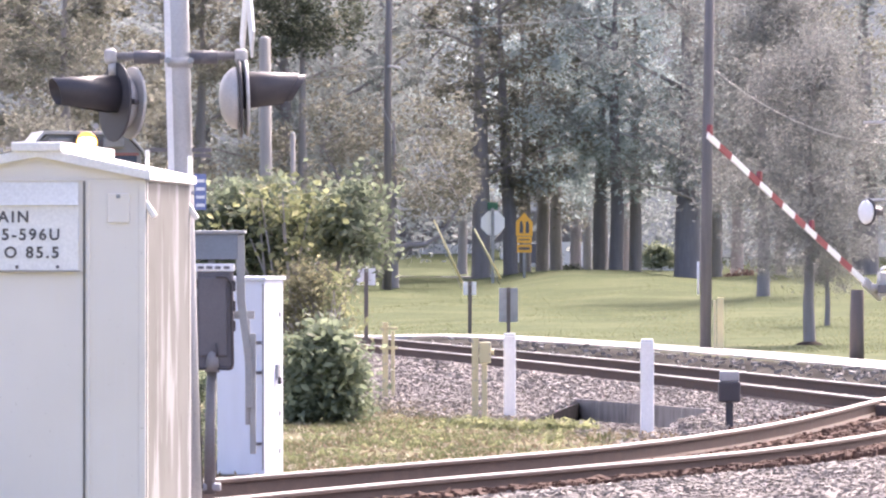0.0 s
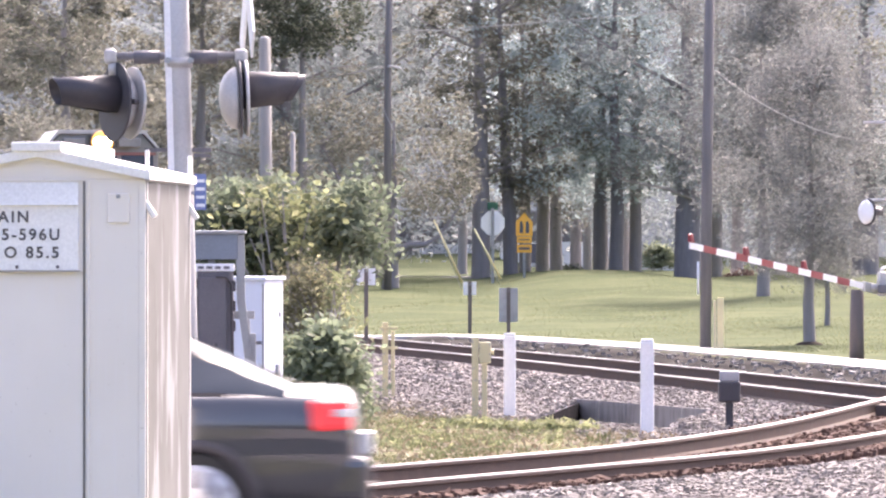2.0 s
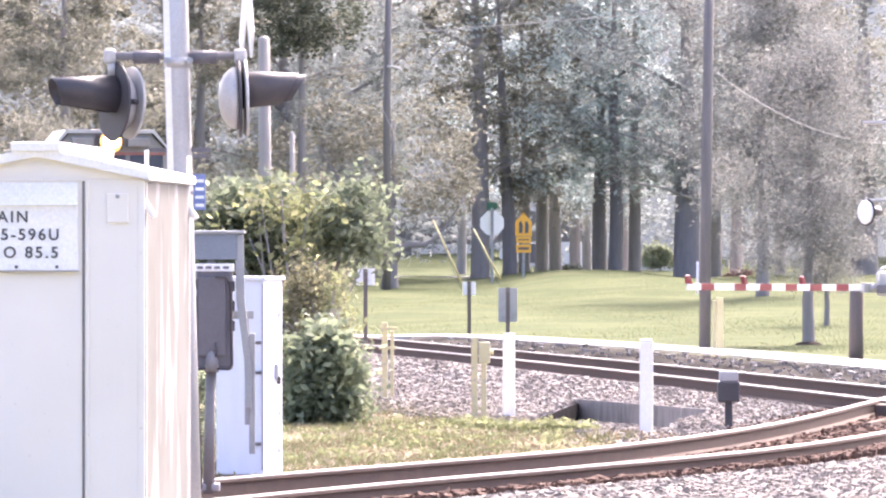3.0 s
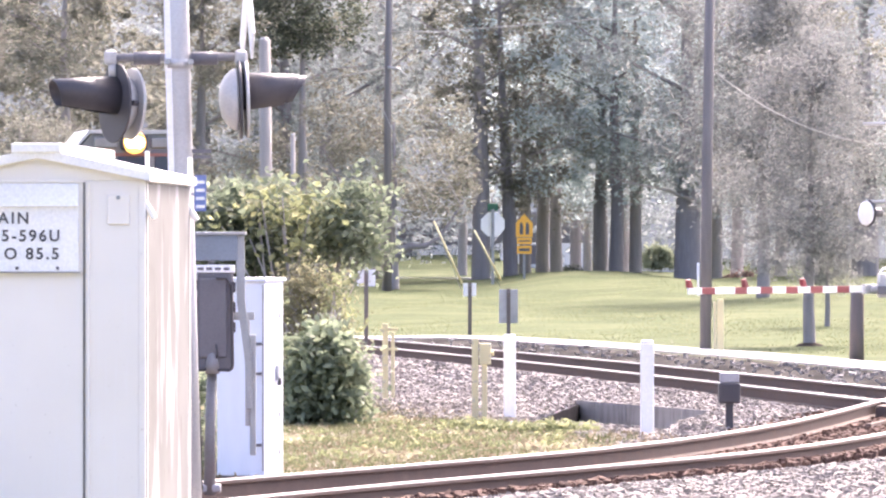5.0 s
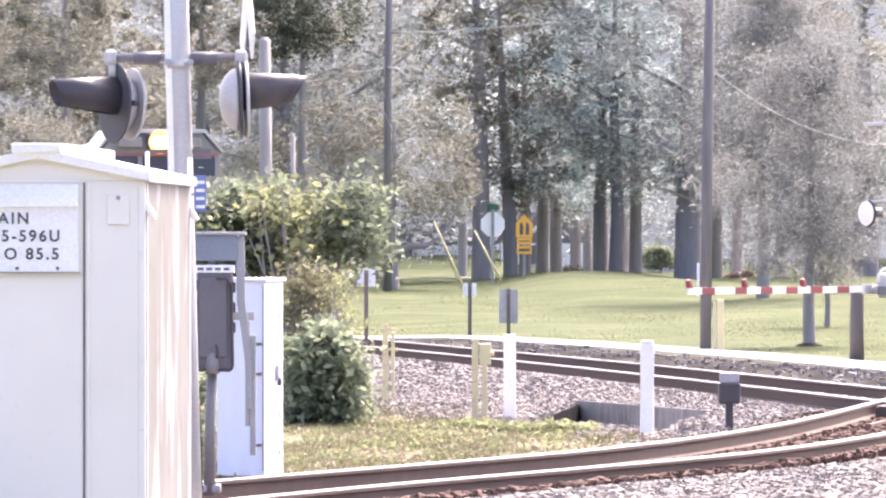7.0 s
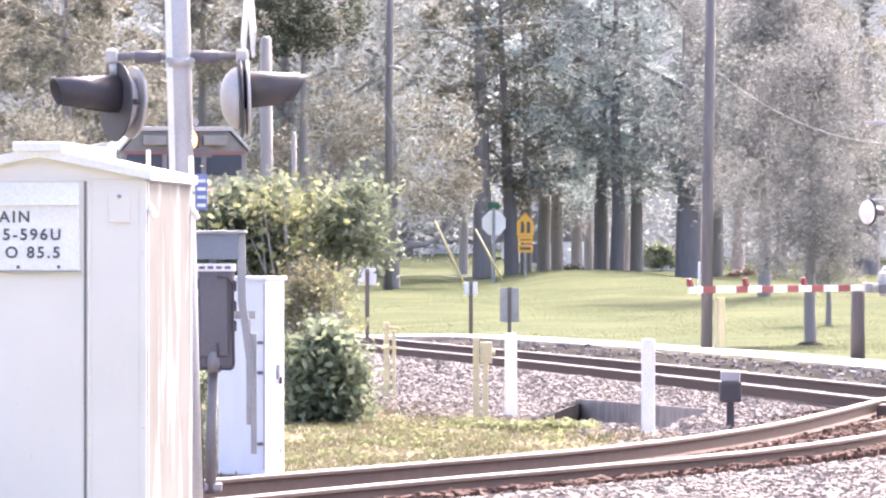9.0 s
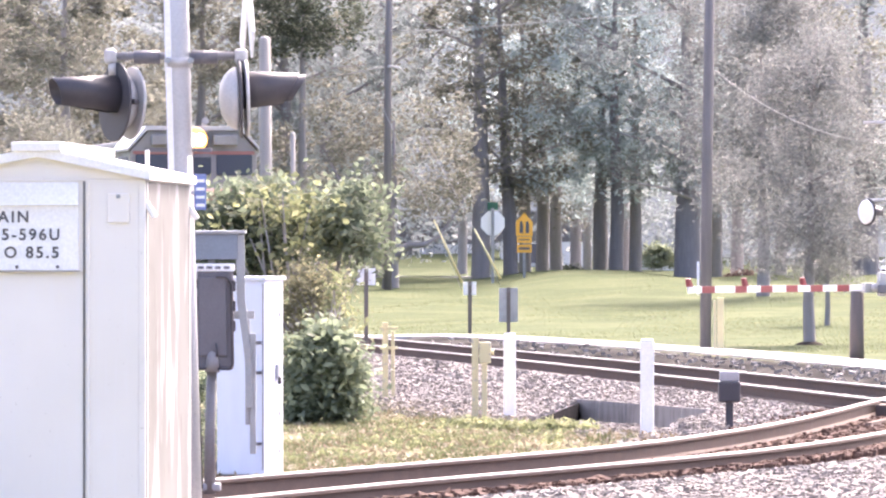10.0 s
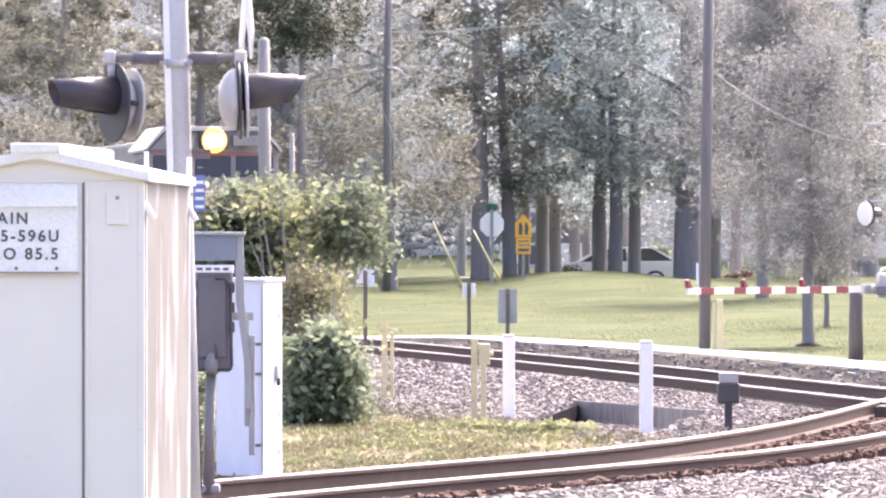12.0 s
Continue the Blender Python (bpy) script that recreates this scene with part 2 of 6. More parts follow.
M = {
    "ground": ground_material(),
    "hut": hut_material(),
    "hut_side": hut_side_material(),
    "hut_roof": surface("hut_roof", (0.8, 0.8, 0.79), 0.5, grime=0.15, scale=2),
    "sign_white": surface("sign_white", (0.8, 0.81, 0.83), 0.4, grime=0.08),
    "seam": surface("seam", (0.2, 0.19, 0.18), 0.7),
    "ink": surface("ink", (0.1, 0.1, 0.11), 0.6, bump=0),
    "alu": surface("alu", (0.46, 0.455, 0.455), 0.45, 0.25, grime=0.2),
    "grey_metal": surface("grey_metal", (0.36, 0.36, 0.38), 0.5, 0.4, grime=0.3),
    "dull_zinc": surface("dull_zinc", (0.22, 0.215, 0.225), 0.65, 0.15, grime=0.3),
    "dark_grey": surface("dark_grey", (0.14, 0.135, 0.15), 0.55, 0.1, grime=0.2),
    "hood_black": surface("hood_black", (0.045, 0.042, 0.05), 0.5, dirt=(0.2, 0.18, 0.18), grime=0.3),
    "case_white": worn_paint("case_white", (0.74, 0.79, 0.9), (0.5, 0.5, 0.52), 0.72, 7),
    "panel_blue": surface("panel_blue", (0.2, 0.235, 0.285), 0.5, 0.2),
    "plate_blue": surface("plate_blue", (0.13, 0.18, 0.38), 0.4, grime=0.1),
    "galv": surface("galv", (0.34, 0.355, 0.37), 0.5, 0.6, grime=0.3, scale=6),
    "post_white": surface("post_white", (0.82, 0.82, 0.84), 0.45, dirt=(0.45, 0.42, 0.36), grime=0.25, scale=4),
    "post_yellow": worn_paint("post_yellow", (0.62, 0.55, 0.33), (0.42, 0.39, 0.32), 0.6, 14),
    "yellow_new": surface("yellow_new", (0.74, 0.64, 0.36), 0.5, grime=0.15),
    "rail_head": surface("rail_head", (0.35, 0.335, 0.325), 0.55, 0.5, grime=0.2, scale=5),
    "rail_rust": surface("rail_rust", (0.115, 0.089, 0.079), 0.85, 0.0, dirt=(0.18, 0.132, 0.11), grime=0.6, scale=6),
    "tie": surface("tie", (0.12, 0.095, 0.08), 0.9, dirt=(0.28, 0.24, 0.2), grime=0.6, scale=5, stretch=(1, 6, 6)),
    "stone": None,
    "concrete": surface("concrete", (0.3, 0.28, 0.27), 0.85, dirt=(0.1, 0.09, 0.085), grime=0.85, scale=4, grain=40, stretch=(2, 2, 0.5), bump=0.3),
    # near-black copy of the concrete, with the pit's shade put into the colour
    "shaded_concrete": surface("shaded_concrete", (0.024, 0.023, 0.024), 0.9, dirt=(0.06, 0.057, 0.056), grime=0.5, scale=4, stretch=(2, 2, 0.5), bump=0.3),
    "road": surface("road", (0.42, 0.4, 0.38), 0.75, dirt=(0.33, 0.3, 0.27), grime=0.5, scale=0.6, grain=20),
    "asphalt": surface("asphalt", (0.06, 0.06, 0.062), 0.85, grime=0.3, scale=1, grain=50),
    "gate_white": surface("gate_white", (0.8, 0.79, 0.77), 0.45, grime=0.1),
    "gate_red": surface("gate_red", (0.24, 0.04, 0.048), 0.4, grime=0.2),
    "lens_red": surface("lens_red", (0.3, 0.02, 0.015), 0.15, bump=0),
    "sign_back": surface("sign_back", (0.9, 0.9, 0.9), 0.45, 0.0, grime=0.05),
    "sign_yellow": surface("sign_yellow", (0.85, 0.44, 0.06), 0.5, grime=0.1),
    "sign_green": surface("sign_green", (0.02, 0.12, 0.07), 0.5),
    "pole_wood": surface("pole_wood", (0.17, 0.16, 0.158), 0.9, dirt=(0.26, 0.245, 0.24), grime=0.6, scale=2, stretch=(6, 6, 0.4)),
    "grey_wood": surface("grey_wood", (0.27, 0.255, 0.24), 0.9, dirt=(0.18, 0.165, 0.15), grime=0.5, scale=3, stretch=(6, 6, 0.4)),
    "post_wood": surface("post_wood", (0.14, 0.125, 0.122), 0.9, dirt=(0.2, 0.15, 0.12), grime=0.5, scale=3, stretch=(6, 6, 0.5)),
    # Both barks are lightened for haze on the far trunks.
    "bark": surface("bark", (0.2, 0.193, 0.2), 0.95, dirt=(0.3, 0.288, 0.29), grime=0.6, scale=2.5, grain=16, stretch=(4, 4, 0.6), bump=0.6),
    "wire": surface("wire", (0.3, 0.3, 0.3), 0.5, bump=0),
    "car_paint": surface("car_paint", (0.062, 0.066, 0.076), 0.15, 0.2, dirt=(0.05, 0.05, 0.055), grime=0.15, coat=1.0, bump=0, grain=300),
    "car_glass": surface("car_glass", (0.075, 0.082, 0.088), 0.06, bump=0, grime=0.0, coat=0.6),
    "rubber": surface("rubber", (0.02, 0.02, 0.02), 0.8),
    "rim": surface("rim", (0.5, 0.5, 0.52), 0.35, 0.8, grime=0.2),
    "chrome": surface("chrome", (0.75, 0.75, 0.77), 0.12, 1.0, bump=0, grime=0.05),
    "tail_red": glow("tail_red", (0.6, 0.04, 0.045), 0.18),
    "head_glass": surface("head_glass", (0.6, 0.62, 0.65), 0.12, 0.3, bump=0, grime=0.1, coat=1.0),
    "far_white": surface("far_white", (0.78, 0.78, 0.78), 0.3, bump=0, grime=0.05, coat=0.6),
    "loco_red": surface("loco_red", (0.3, 0.13, 0.11), 0.5, grime=0.3),
    "loco_grey": surface("loco_grey", (0.26, 0.255, 0.25), 0.5, grime=0.4),
    "loco_dark": surface("loco_dark", (0.05, 0.05, 0.055), 0.6, grime=0.4),
    "loco_glass": surface("loco_glass", (0.07, 0.085, 0.11), 0.08, bump=0, grime=0.05),
    "glare_rim": glow("glare_rim", (1.0, 0.5, 0.12), 0.27),
    "headlight": glow("headlight", (1.0, 0.8, 0.45), 6.0),
    "house": surface("house", (0.82, 0.81, 0.8), 0.8, grime=0.2, scale=0.6),
    # Oak, cool, dusk and woods leaves are paled towards blue-grey for haze.
    "leaf_oak_haze": foliage("leaf_oak_haze", (0.2, 0.23, 0.228), (0.275, 0.305, 0.303), (0.37, 0.39, 0.39), 0.58),
    "leaf_cool_haze": foliage("leaf_cool_haze", (0.3, 0.37, 0.375), (0.42, 0.495, 0.5), (0.53, 0.59, 0.6), 0.6),
    "leaf_brown": foliage("leaf_brown", (0.14, 0.143, 0.118), (0.215, 0.212, 0.174), (0.35, 0.34, 0.285), 0.5),
    "leaf_dusk_haze": foliage("leaf_dusk_haze", (0.155, 0.162, 0.158), (0.208, 0.214, 0.208), (0.34, 0.34, 0.325), 0.45),
    "leaf_deep": foliage("leaf_deep", (0.045, 0.055, 0.04), (0.09, 0.105, 0.075), (0.26, 0.27, 0.21), 0.4),
    "leaf_woods_haze": foliage("leaf_woods_haze", (0.19, 0.21, 0.21), (0.28, 0.305, 0.305), (0.38, 0.4, 0.4), 0.5),
    "leaf_bush": foliage("leaf_bush", (0.115, 0.142, 0.1), (0.178, 0.212, 0.144), (0.31, 0.342, 0.222), 0.55),
    "leaf_gold": foliage("leaf_gold", (0.12, 0.138, 0.072), (0.22, 0.235, 0.125), (0.4, 0.39, 0.23), 0.58),
    "leaf_olive": foliage("leaf_olive", (0.12, 0.115, 0.078), (0.205, 0.2, 0.125), (0.36, 0.345, 0.205), 0.58),
    "blade": foliage("blade", (0.062, 0.072, 0.033), (0.122, 0.128, 0.062), (0.22, 0.2, 0.125), 0.4),
    "bark_grey": surface("bark_grey", (0.27, 0.256, 0.256), 0.95, dirt=(0.17, 0.157, 0.152), grime=0.5, scale=3, stretch=(4, 4, 0.6), bump=0.5),
}


def stone_material():
    m, nt, p, tc = base("ballast_stone")
    g = nt.nodes.new("ShaderNodeNewGeometry")
    c = ramp_node(nt, g.outputs["Random Per Island"], [(0.0, (0.12, 0.107, 0.096)), (0.45, (0.195, 0.178, 0.162)), (0.8, (0.265, 0.244, 0.225)), (1.0, (0.38, 0.355, 0.33))])
    nt.links.new(mix_node(nt, 0.3, c, ramp_node(nt, noise_node(nt, tc.outputs["Object"], 40, 3), [(0.3, (0.14, 0.122, 0.112)), (0.7, (0.38, 0.345, 0.32))])), p.inputs["Base Color"])
    p.inputs["Roughness"].default_value = 0.95
    p.inputs["Specular IOR Level"].default_value = 0.15
    return m


M["stone"] = stone_material()
M["rusty_stone"] = surface("rusty_stone", (0.095, 0.06, 0.048), 0.9, dirt=(0.19, 0.138, 0.115), grime=0.8, scale=14)


M["mulch"] = surface("mulch", (0.05, 0.042, 0.038), 1.0, dirt=(0.09, 0.075, 0.065), grime=0.6, scale=9)
for dull in ("rail_rust", "tie", "bark", "bark_grey", "concrete", "shaded_concrete", "rusty_stone", "pole_wood", "post_wood"):
    M[dull].node_tree.nodes["Principled BSDF"].inputs["Specular IOR Level"].default_value = 0.1
for no_gloss in ("shaded_concrete", "mulch"):
    M[no_gloss].node_tree.nodes["Principled BSDF"].inputs["Specular IOR Level"].default_value = 0.0



# ---- mesh helpers ----
def slab(bm, x0, x1, y0, y1, z0, z1, turn=None):
    vs = [bm.verts.new((x, y, z)) for z in (z0, z1) for x, y in ((x0, y0), (x1, y0), (x1, y1), (x0, y1))]
    if turn:
        for v in vs:
            v.co = turn @ v.co
    for f in ((3, 2, 1, 0), (4, 5, 6, 7), (0, 1, 5, 4), (1, 2, 6, 5), (2, 3, 7, 6), (3, 0, 4, 7)):
        bm.faces.new([vs[i] for i in f])
    return bm


def tube(bm, points, radii, seg=10, caps=True):
    """A round bar through points with a radius at each."""
    pts = [Vector(p) for p in points]
    if isinstance(radii, (int, float)):
        radii = [radii] * len(pts)
    rings = []
    for i, p in enumerate(pts):
        way = (pts[min(i + 1, len(pts) - 1)] - pts[max(i - 1, 0)]).normalized()
        side = way.cross(Vector((0, 0, 1)) if abs(way.z) < 0.95 else Vector((0, 1, 0))).normalized()
        up = side.cross(way)
        rings.append([bm.verts.new(p + radii[i] * (math.cos(a) * side + math.sin(a) * up)) for a in (2 * math.pi * k / seg for k in range(seg))])
    for a, b in zip(rings, rings[1:]):
        for k in range(seg):
            f = bm.faces.new((a[k], a[(k + 1) % seg], b[(k + 1) % seg], b[k]))
            f.smooth = True
    if caps:
        bm.faces.new(rings[0][::-1])
        bm.faces.new(rings[-1])
    return bm


def plate(bm, outline, depth, m=Matrix.Identity(4)):
    """A flat plate: an outline in its x and z, thick along y."""
    a = [bm.verts.new(m @ Vector((x, 0, z))) for x, z in outline]
    b = [bm.verts.new(m @ Vector((x, depth, z))) for x, z in outline]
    bm.faces.new(a)
    bm.faces.new(b[::-1])
    for i in range(len(a)):
        j = (i + 1) % len(a)
        bm.faces.new((a[j], a[i], b[i], b[j]))
    return bm


def bevelled(bm, width, seg=2):
    bmesh.ops.bevel(bm, geom=bm.edges[:], offset=width, segments=seg, affect="EDGES", profile=0.6)
    return bm


def part(name, bm, material, parent=None, label="", m=None):
    bmesh.ops.recalc_face_normals(bm, faces=bm.faces[:])
    me = bpy.data.meshes.new(name)
    bm.to_mesh(me)
    bm.free()
    me.materials.append(material)
    ob = new(name, me)
    if parent is not None:
        ob.parent = parent
    if m is not None:
        ob.matrix_basis = m
    return tagged(ob, label)


def thing(name, label, category, m=Matrix.Identity(4), group="", kind=""):
    ob = new(name)
    ob.empty_display_size = 0.2
    ob.matrix_basis = m
    return tagged(ob, label, category, group, kind)


def raw_mesh(name, verts, faces, material, smooth=False):
    me = bpy.data.meshes.new(name)
    v, f = np.asarray(verts, dtype=np.float32), np.asarray(faces, dtype=np.int32)
    n = f.shape[1]
    me.vertices.add(len(v))
    me.vertices.foreach_set("co", v.ravel())
    me.loops.add(f.size)
    me.loops.foreach_set("vertex_index", f.ravel())
    me.polygons.add(len(f))
    me.polygons.foreach_set("loop_start", np.arange(0, f.size, n, dtype=np.int32))
    me.polygons.foreach_set("use_smooth", np.full(len(f), smooth))
    me.update(calc_edges=True)
    me.materials.append(material)
    return me


def glide(points, step=0.5):
    """Points every step metres on a smooth line through the given ones."""
    p = [Vector(q) for q in points]
    p = [2 * p[0] - p[1]] + p + [2 * p[-1] - p[-2]]
    out = []
    for i in range(1, len(p) - 2):
        n = max(2, int((p[i + 1] - p[i]).length / step))
        for k in range(n):
            t = k / n
            out.append(0.5 * (2 * p[i] + (p[i + 1] - p[i - 1]) * t + (2 * p[i - 1] - 5 * p[i] + 4 * p[i + 1] - p[i + 2]) * t * t + (3 * p[i] - p[i - 1] - 3 * p[i + 1] + p[i + 2]) * t ** 3))
    return out + [p[-2]]


# ---- the lie of the land ----
LINE_A = glide([(9.6, 40), (7.6, 50), (5.95, 60), (4.62, 67.5), (3.48, 73.7), (2.38, 79.5), (1.33, 84.8), (-1.3, 97.5), (-5.16, 116.4), (-9.7, 138), (-20.2, 188), (-36, 262)])
LINE_B = glide([(-9.5, 22), (-6, 28.4), (-3.9, 32.7), (-2.2, 36.5), (-0.95, 39.1), (0.43, 41.7), (1.92, 44.7), (3.1, 47.9), (4.15, 51.6), (4.92, 55), (5.66, 58.6), (7.0, 65), (8.8, 73), (12, 86)])
ROAD_C = glide([(-14, 124), (-7, 112), (-1.6, 105.2), (0.2, 106.2), (2.4, 99.6), (5.1, 88.5), (6.9, 78.6), (9.2, 66), (13, 46)])


def distance_to(line, x, y):
    best = np.full(x.shape, 1e9)
    for a, b in zip(line, line[1:]):
        d = b - a
        t = np.clip(((x - a.x) * d.x + (y - a.y) * d.y) / d.length_squared, 0, 1)
        best = np.minimum(best, np.hypot(x - a.x - t * d.x, y - a.y - t * d.y))
    return best


def smooth(a, b, v):
    t = np.clip((v - a) / (b - a), 0, 1)
    return t * t * (3 - 2 * t)


def in_pit(x, y, grow=0.0):
    inside = np.ones(x.shape, dtype=bool)
    corners = [(0.9, 53.6), (1.62, 60.5), (2.95, 56.6), (2.25, 52.0)]
    for (ax, ay), (bx, by) in zip(corners, corners[1:] + corners[:1]):
        inside &= (bx - ax) * (y - ay) - (by - ay) * (x - ax) < grow * math.hypot(bx - ax, by - ay)
    return inside


def height(x, y, pit=True):
    """The ground: flat round the tracks, a low rise of lawn, a far road in a dip."""
    x, y = np.asarray(x, dtype=float), np.asarray(y, dtype=float)
    start = 112 - 3.4 * np.clip(x, -3, 9)
    z = 0.68 * smooth(start, 182, y)
    z = z + 0.4 * smooth(1.0, 4.2, x) * (1 - 0.6 * smooth(6.2, 9.5, x)) * smooth(132, 178, y)
    dip = smooth(2.6, 5.0, x) * smooth(184, 196, y)
    z = z * (1 - 0.6 * dip) + 1.15 * smooth(212, 330, y) + 0.12 * smooth(112, 145, y) * smooth(-2, -8, x)
    z = z + (0.05 * np.sin(x * 0.45 + 0.11 * y) + 0.03 * np.sin(x * 1.3 - 0.21 * y)) * smooth(112, 135, y)
    if pit:
        z = np.where(in_pit(x, y, 0.02), -0.55, z)
    return z


def build_ground():
    xs = np.concatenate([np.arange(-400, -40, 30), np.arange(-40, -8, 2), np.arange(-8, 0.7, 0.16), np.arange(0.7, 3.2, 0.05), np.arange(3.2, 10, 0.16), np.arange(10, 40, 2), np.arange(40, 401, 30)])
    ys = np.concatenate([np.arange(-60, 20, 8), np.arange(20, 34, 1), np.arange(34, 51.6, 0.16), np.arange(51.6, 61, 0.1), np.arange(61, 66, 0.16), np.arange(66, 112, 0.4), np.arange(112, 220, 1.2), np.arange(220, 400, 10), np.arange(400, 1500, 100)])
    X, Y = np.meshgrid(xs, ys)
    d = np.minimum(distance_to(LINE_A, X, Y), distance_to(LINE_B, X, Y))
    Z = height(X, Y) - 0.14 * (1 - smooth(1.0, 2.2, d)) * (Y > 34)
    idx = np.arange(X.size).reshape(X.shape)
    faces = np.stack([idx[:-1, :-1], idx[:-1, 1:], idx[1:, 1:], idx[1:, :-1]], -1).reshape(-1, 4)
    me = raw_mesh("ground", np.stack([X, Y, Z], -1).reshape(-1, 3), faces, M["ground"], True)
    # cover: red is gravel, green is dry grass
    ax = np.interp(Y, [p.y for p in LINE_A], [p.x for p in LINE_A])
    left_edge = np.interp(Y, [34, 45, 50, 56, 62, 75, 100], [3, 2.6, 1.6, -0.3, -1.2, -3, -6])
    between = (X > left_edge) & (X < ax) & (Y > 40) & (Y < 100)
    gravel = np.where(between | (d < 1.9), 0.8, 0.0) * (Y < 108)
    near_side = (X > np.interp(Y, [p.y for p in LINE_B], [p.x for p in LINE_B])) & (Y < 66)
    gravel = np.where(near_side & (X > -2), 0.8, gravel)
    gravel = np.where((Y > 65) & (X > ax) & (X < ax + 2.0) & (Y < 104), 0.5, gravel)
    dry = np.where((~between) & (d > 1.2) & (Y < 66) & (X < 3), 0.72, 0.0)
    dry = np.where((Y > 60) & (X > ax + 1.4) & (X < ax + 4.0) & (Y < 106), 0.62, dry)
    dirt = np.where((Y > 50) & (X > ax + 0.9) & (X < ax + 3.6) & (Y < 106), smooth(52, 58, Y), 0.0)
    col = me.color_attributes.new("cover", "FLOAT_COLOR", "POINT")
    col.data.foreach_set("color", np.stack([gravel, dry, dirt, gravel * 0 + 1], -1).astype(np.float32).ravel())
    tagged(new("ground", me), "mown lawn, dry verge grass and grey gravel ground", "ground", kind="structure")


build_ground()


def ribbon(name, line, half, lift, material, label, y_from=-1e9, y_to=1e9, thick=0.06, kind="structure", category="road"):
    pts = [p for p in line if y_from <= p.y <= y_to]
    bm = bmesh.new()
    rows = []
    for i, p in enumerate(pts):
        way = (pts[min(i + 1, len(pts) - 1)] - pts[max(i - 1, 0)]).normalized()
        side = Vector((way.y, -way.x))
        row = []
        for o, l in ((-half, -thick), (-half, lift), (-half * 0.3, lift + 0.01), (half * 0.3, lift + 0.01), (half, lift), (half, -thick)):
            q = p + side * o
            row.append(bm.verts.new((q.x, q.y, float(height(q.x, q.y, False)) + l)))
        rows.append(row)
    for a, b in zip(rows, rows[1:]):
        for k in range(5):
            bm.faces.new((a[k], a[k + 1], b[k + 1], b[k]))
    return tagged(part(name, bm, material), label, category, kind=kind)


ribbon("pavement", ROAD_C, 0.68, 0.03, M["road"], "pale sunlit concrete footpath beside the lawn", 40, 126, category="footpath")
ribbon("road_crossing", [Vector((-60 + 2 * i, 30.4)) for i in range(61)], 3.2, 0.015, M["asphalt"], "dark asphalt road over the crossing")
ribbon("road_far", [Vector((-70 + 3 * i, 203 + 0.02 * i)) for i in range(60)], 3.0, 0.03, M["road"], "pale far road behind the lawn")


# ---- tracks ----
def rail_profile():
    return [(-0.07, 0), (0.07, 0), (0.07, 0.012), (0.012, 0.03), (0.01, 0.125), (0.036, 0.135), (0.036, 0.168), (0.03, 0.172), (-0.03, 0.172), (-0.036, 0.168), (-0.036, 0.135), (-0.01, 0.125), (-0.012, 0.03), (-0.07, 0.012)]


def sweep(line, offset, profile, z0):
    bm = bmesh.new()
    rows = []
    for i, p in enumerate(line):
        way = (line[min(i + 1, len(line) - 1)] - line[max(i - 1, 0)]).normalized()
        side = Vector((way.y, -way.x))
        g = float(height(p.x, p.y, False))
        rows.append([bm.verts.new((p.x + side.x * (offset + a), p.y + side.y * (offset + a), z0 + g + b)) for a, b in profile])
    n = len(profile)
    for a, b in zip(rows, rows[1:]):
        for k in range(n):
            bm.faces.new((a[k], a[(k + 1) % n], b[(k + 1) % n], b[k]))
    bm.faces.new(rows[0])
    bm.faces.new(rows[-1][::-1])
    return bm


def track(name, line, label, lift=0.0):
    t = thing(name, label, "railway track", kind="structure")
    for side in (-0.7525, 0.7525):
        r = part("rail", sweep(line, side, rail_profile()[:6] + [(0.034, 0.16), (-0.034, 0.16)] + rail_profile()[10:], lift - 0.122), M["rail_rust"], t, "rust-brown steel rail")
        part("rail_head", sweep(line, side, [(-0.035, 0.1605), (0.035, 0.1605), (0.03, 0.173), (-0.03, 0.173)], lift - 0.122), M["rail_head"], r, "polished running surface")
    bm = slab(bmesh.new(), -1.3, 1.3, -0.115, 0.115, -0.16, -0.123)
    tie = bpy.data.meshes.new("tie")
    bm.to_mesh(tie)
    bm.free()
    tie.materials.append(M["tie"])
    run, count = 0.0, 0
    for a, b in zip(line, line[1:]):
        run += (b - a).length
        if run > 0.53 and b.y < 108:
            run = 0.0
            o = new("tie", tie)
            o.parent = t
            g = float(height(b.x, b.y, False))
            way = b - a
            o.matrix_basis = pose(b.x, b.y, g + random.uniform(-0.006, 0.006), 0, 0, math.degrees(math.atan2(way.y, way.x)) - 90 + random.uniform(-1, 1))
    return t


track("track_main", LINE_A, "rusty railway track curving away over pale ballast")
track("track_near", LINE_B, "rusty railway track with polished rail heads on ballast", 0.005)


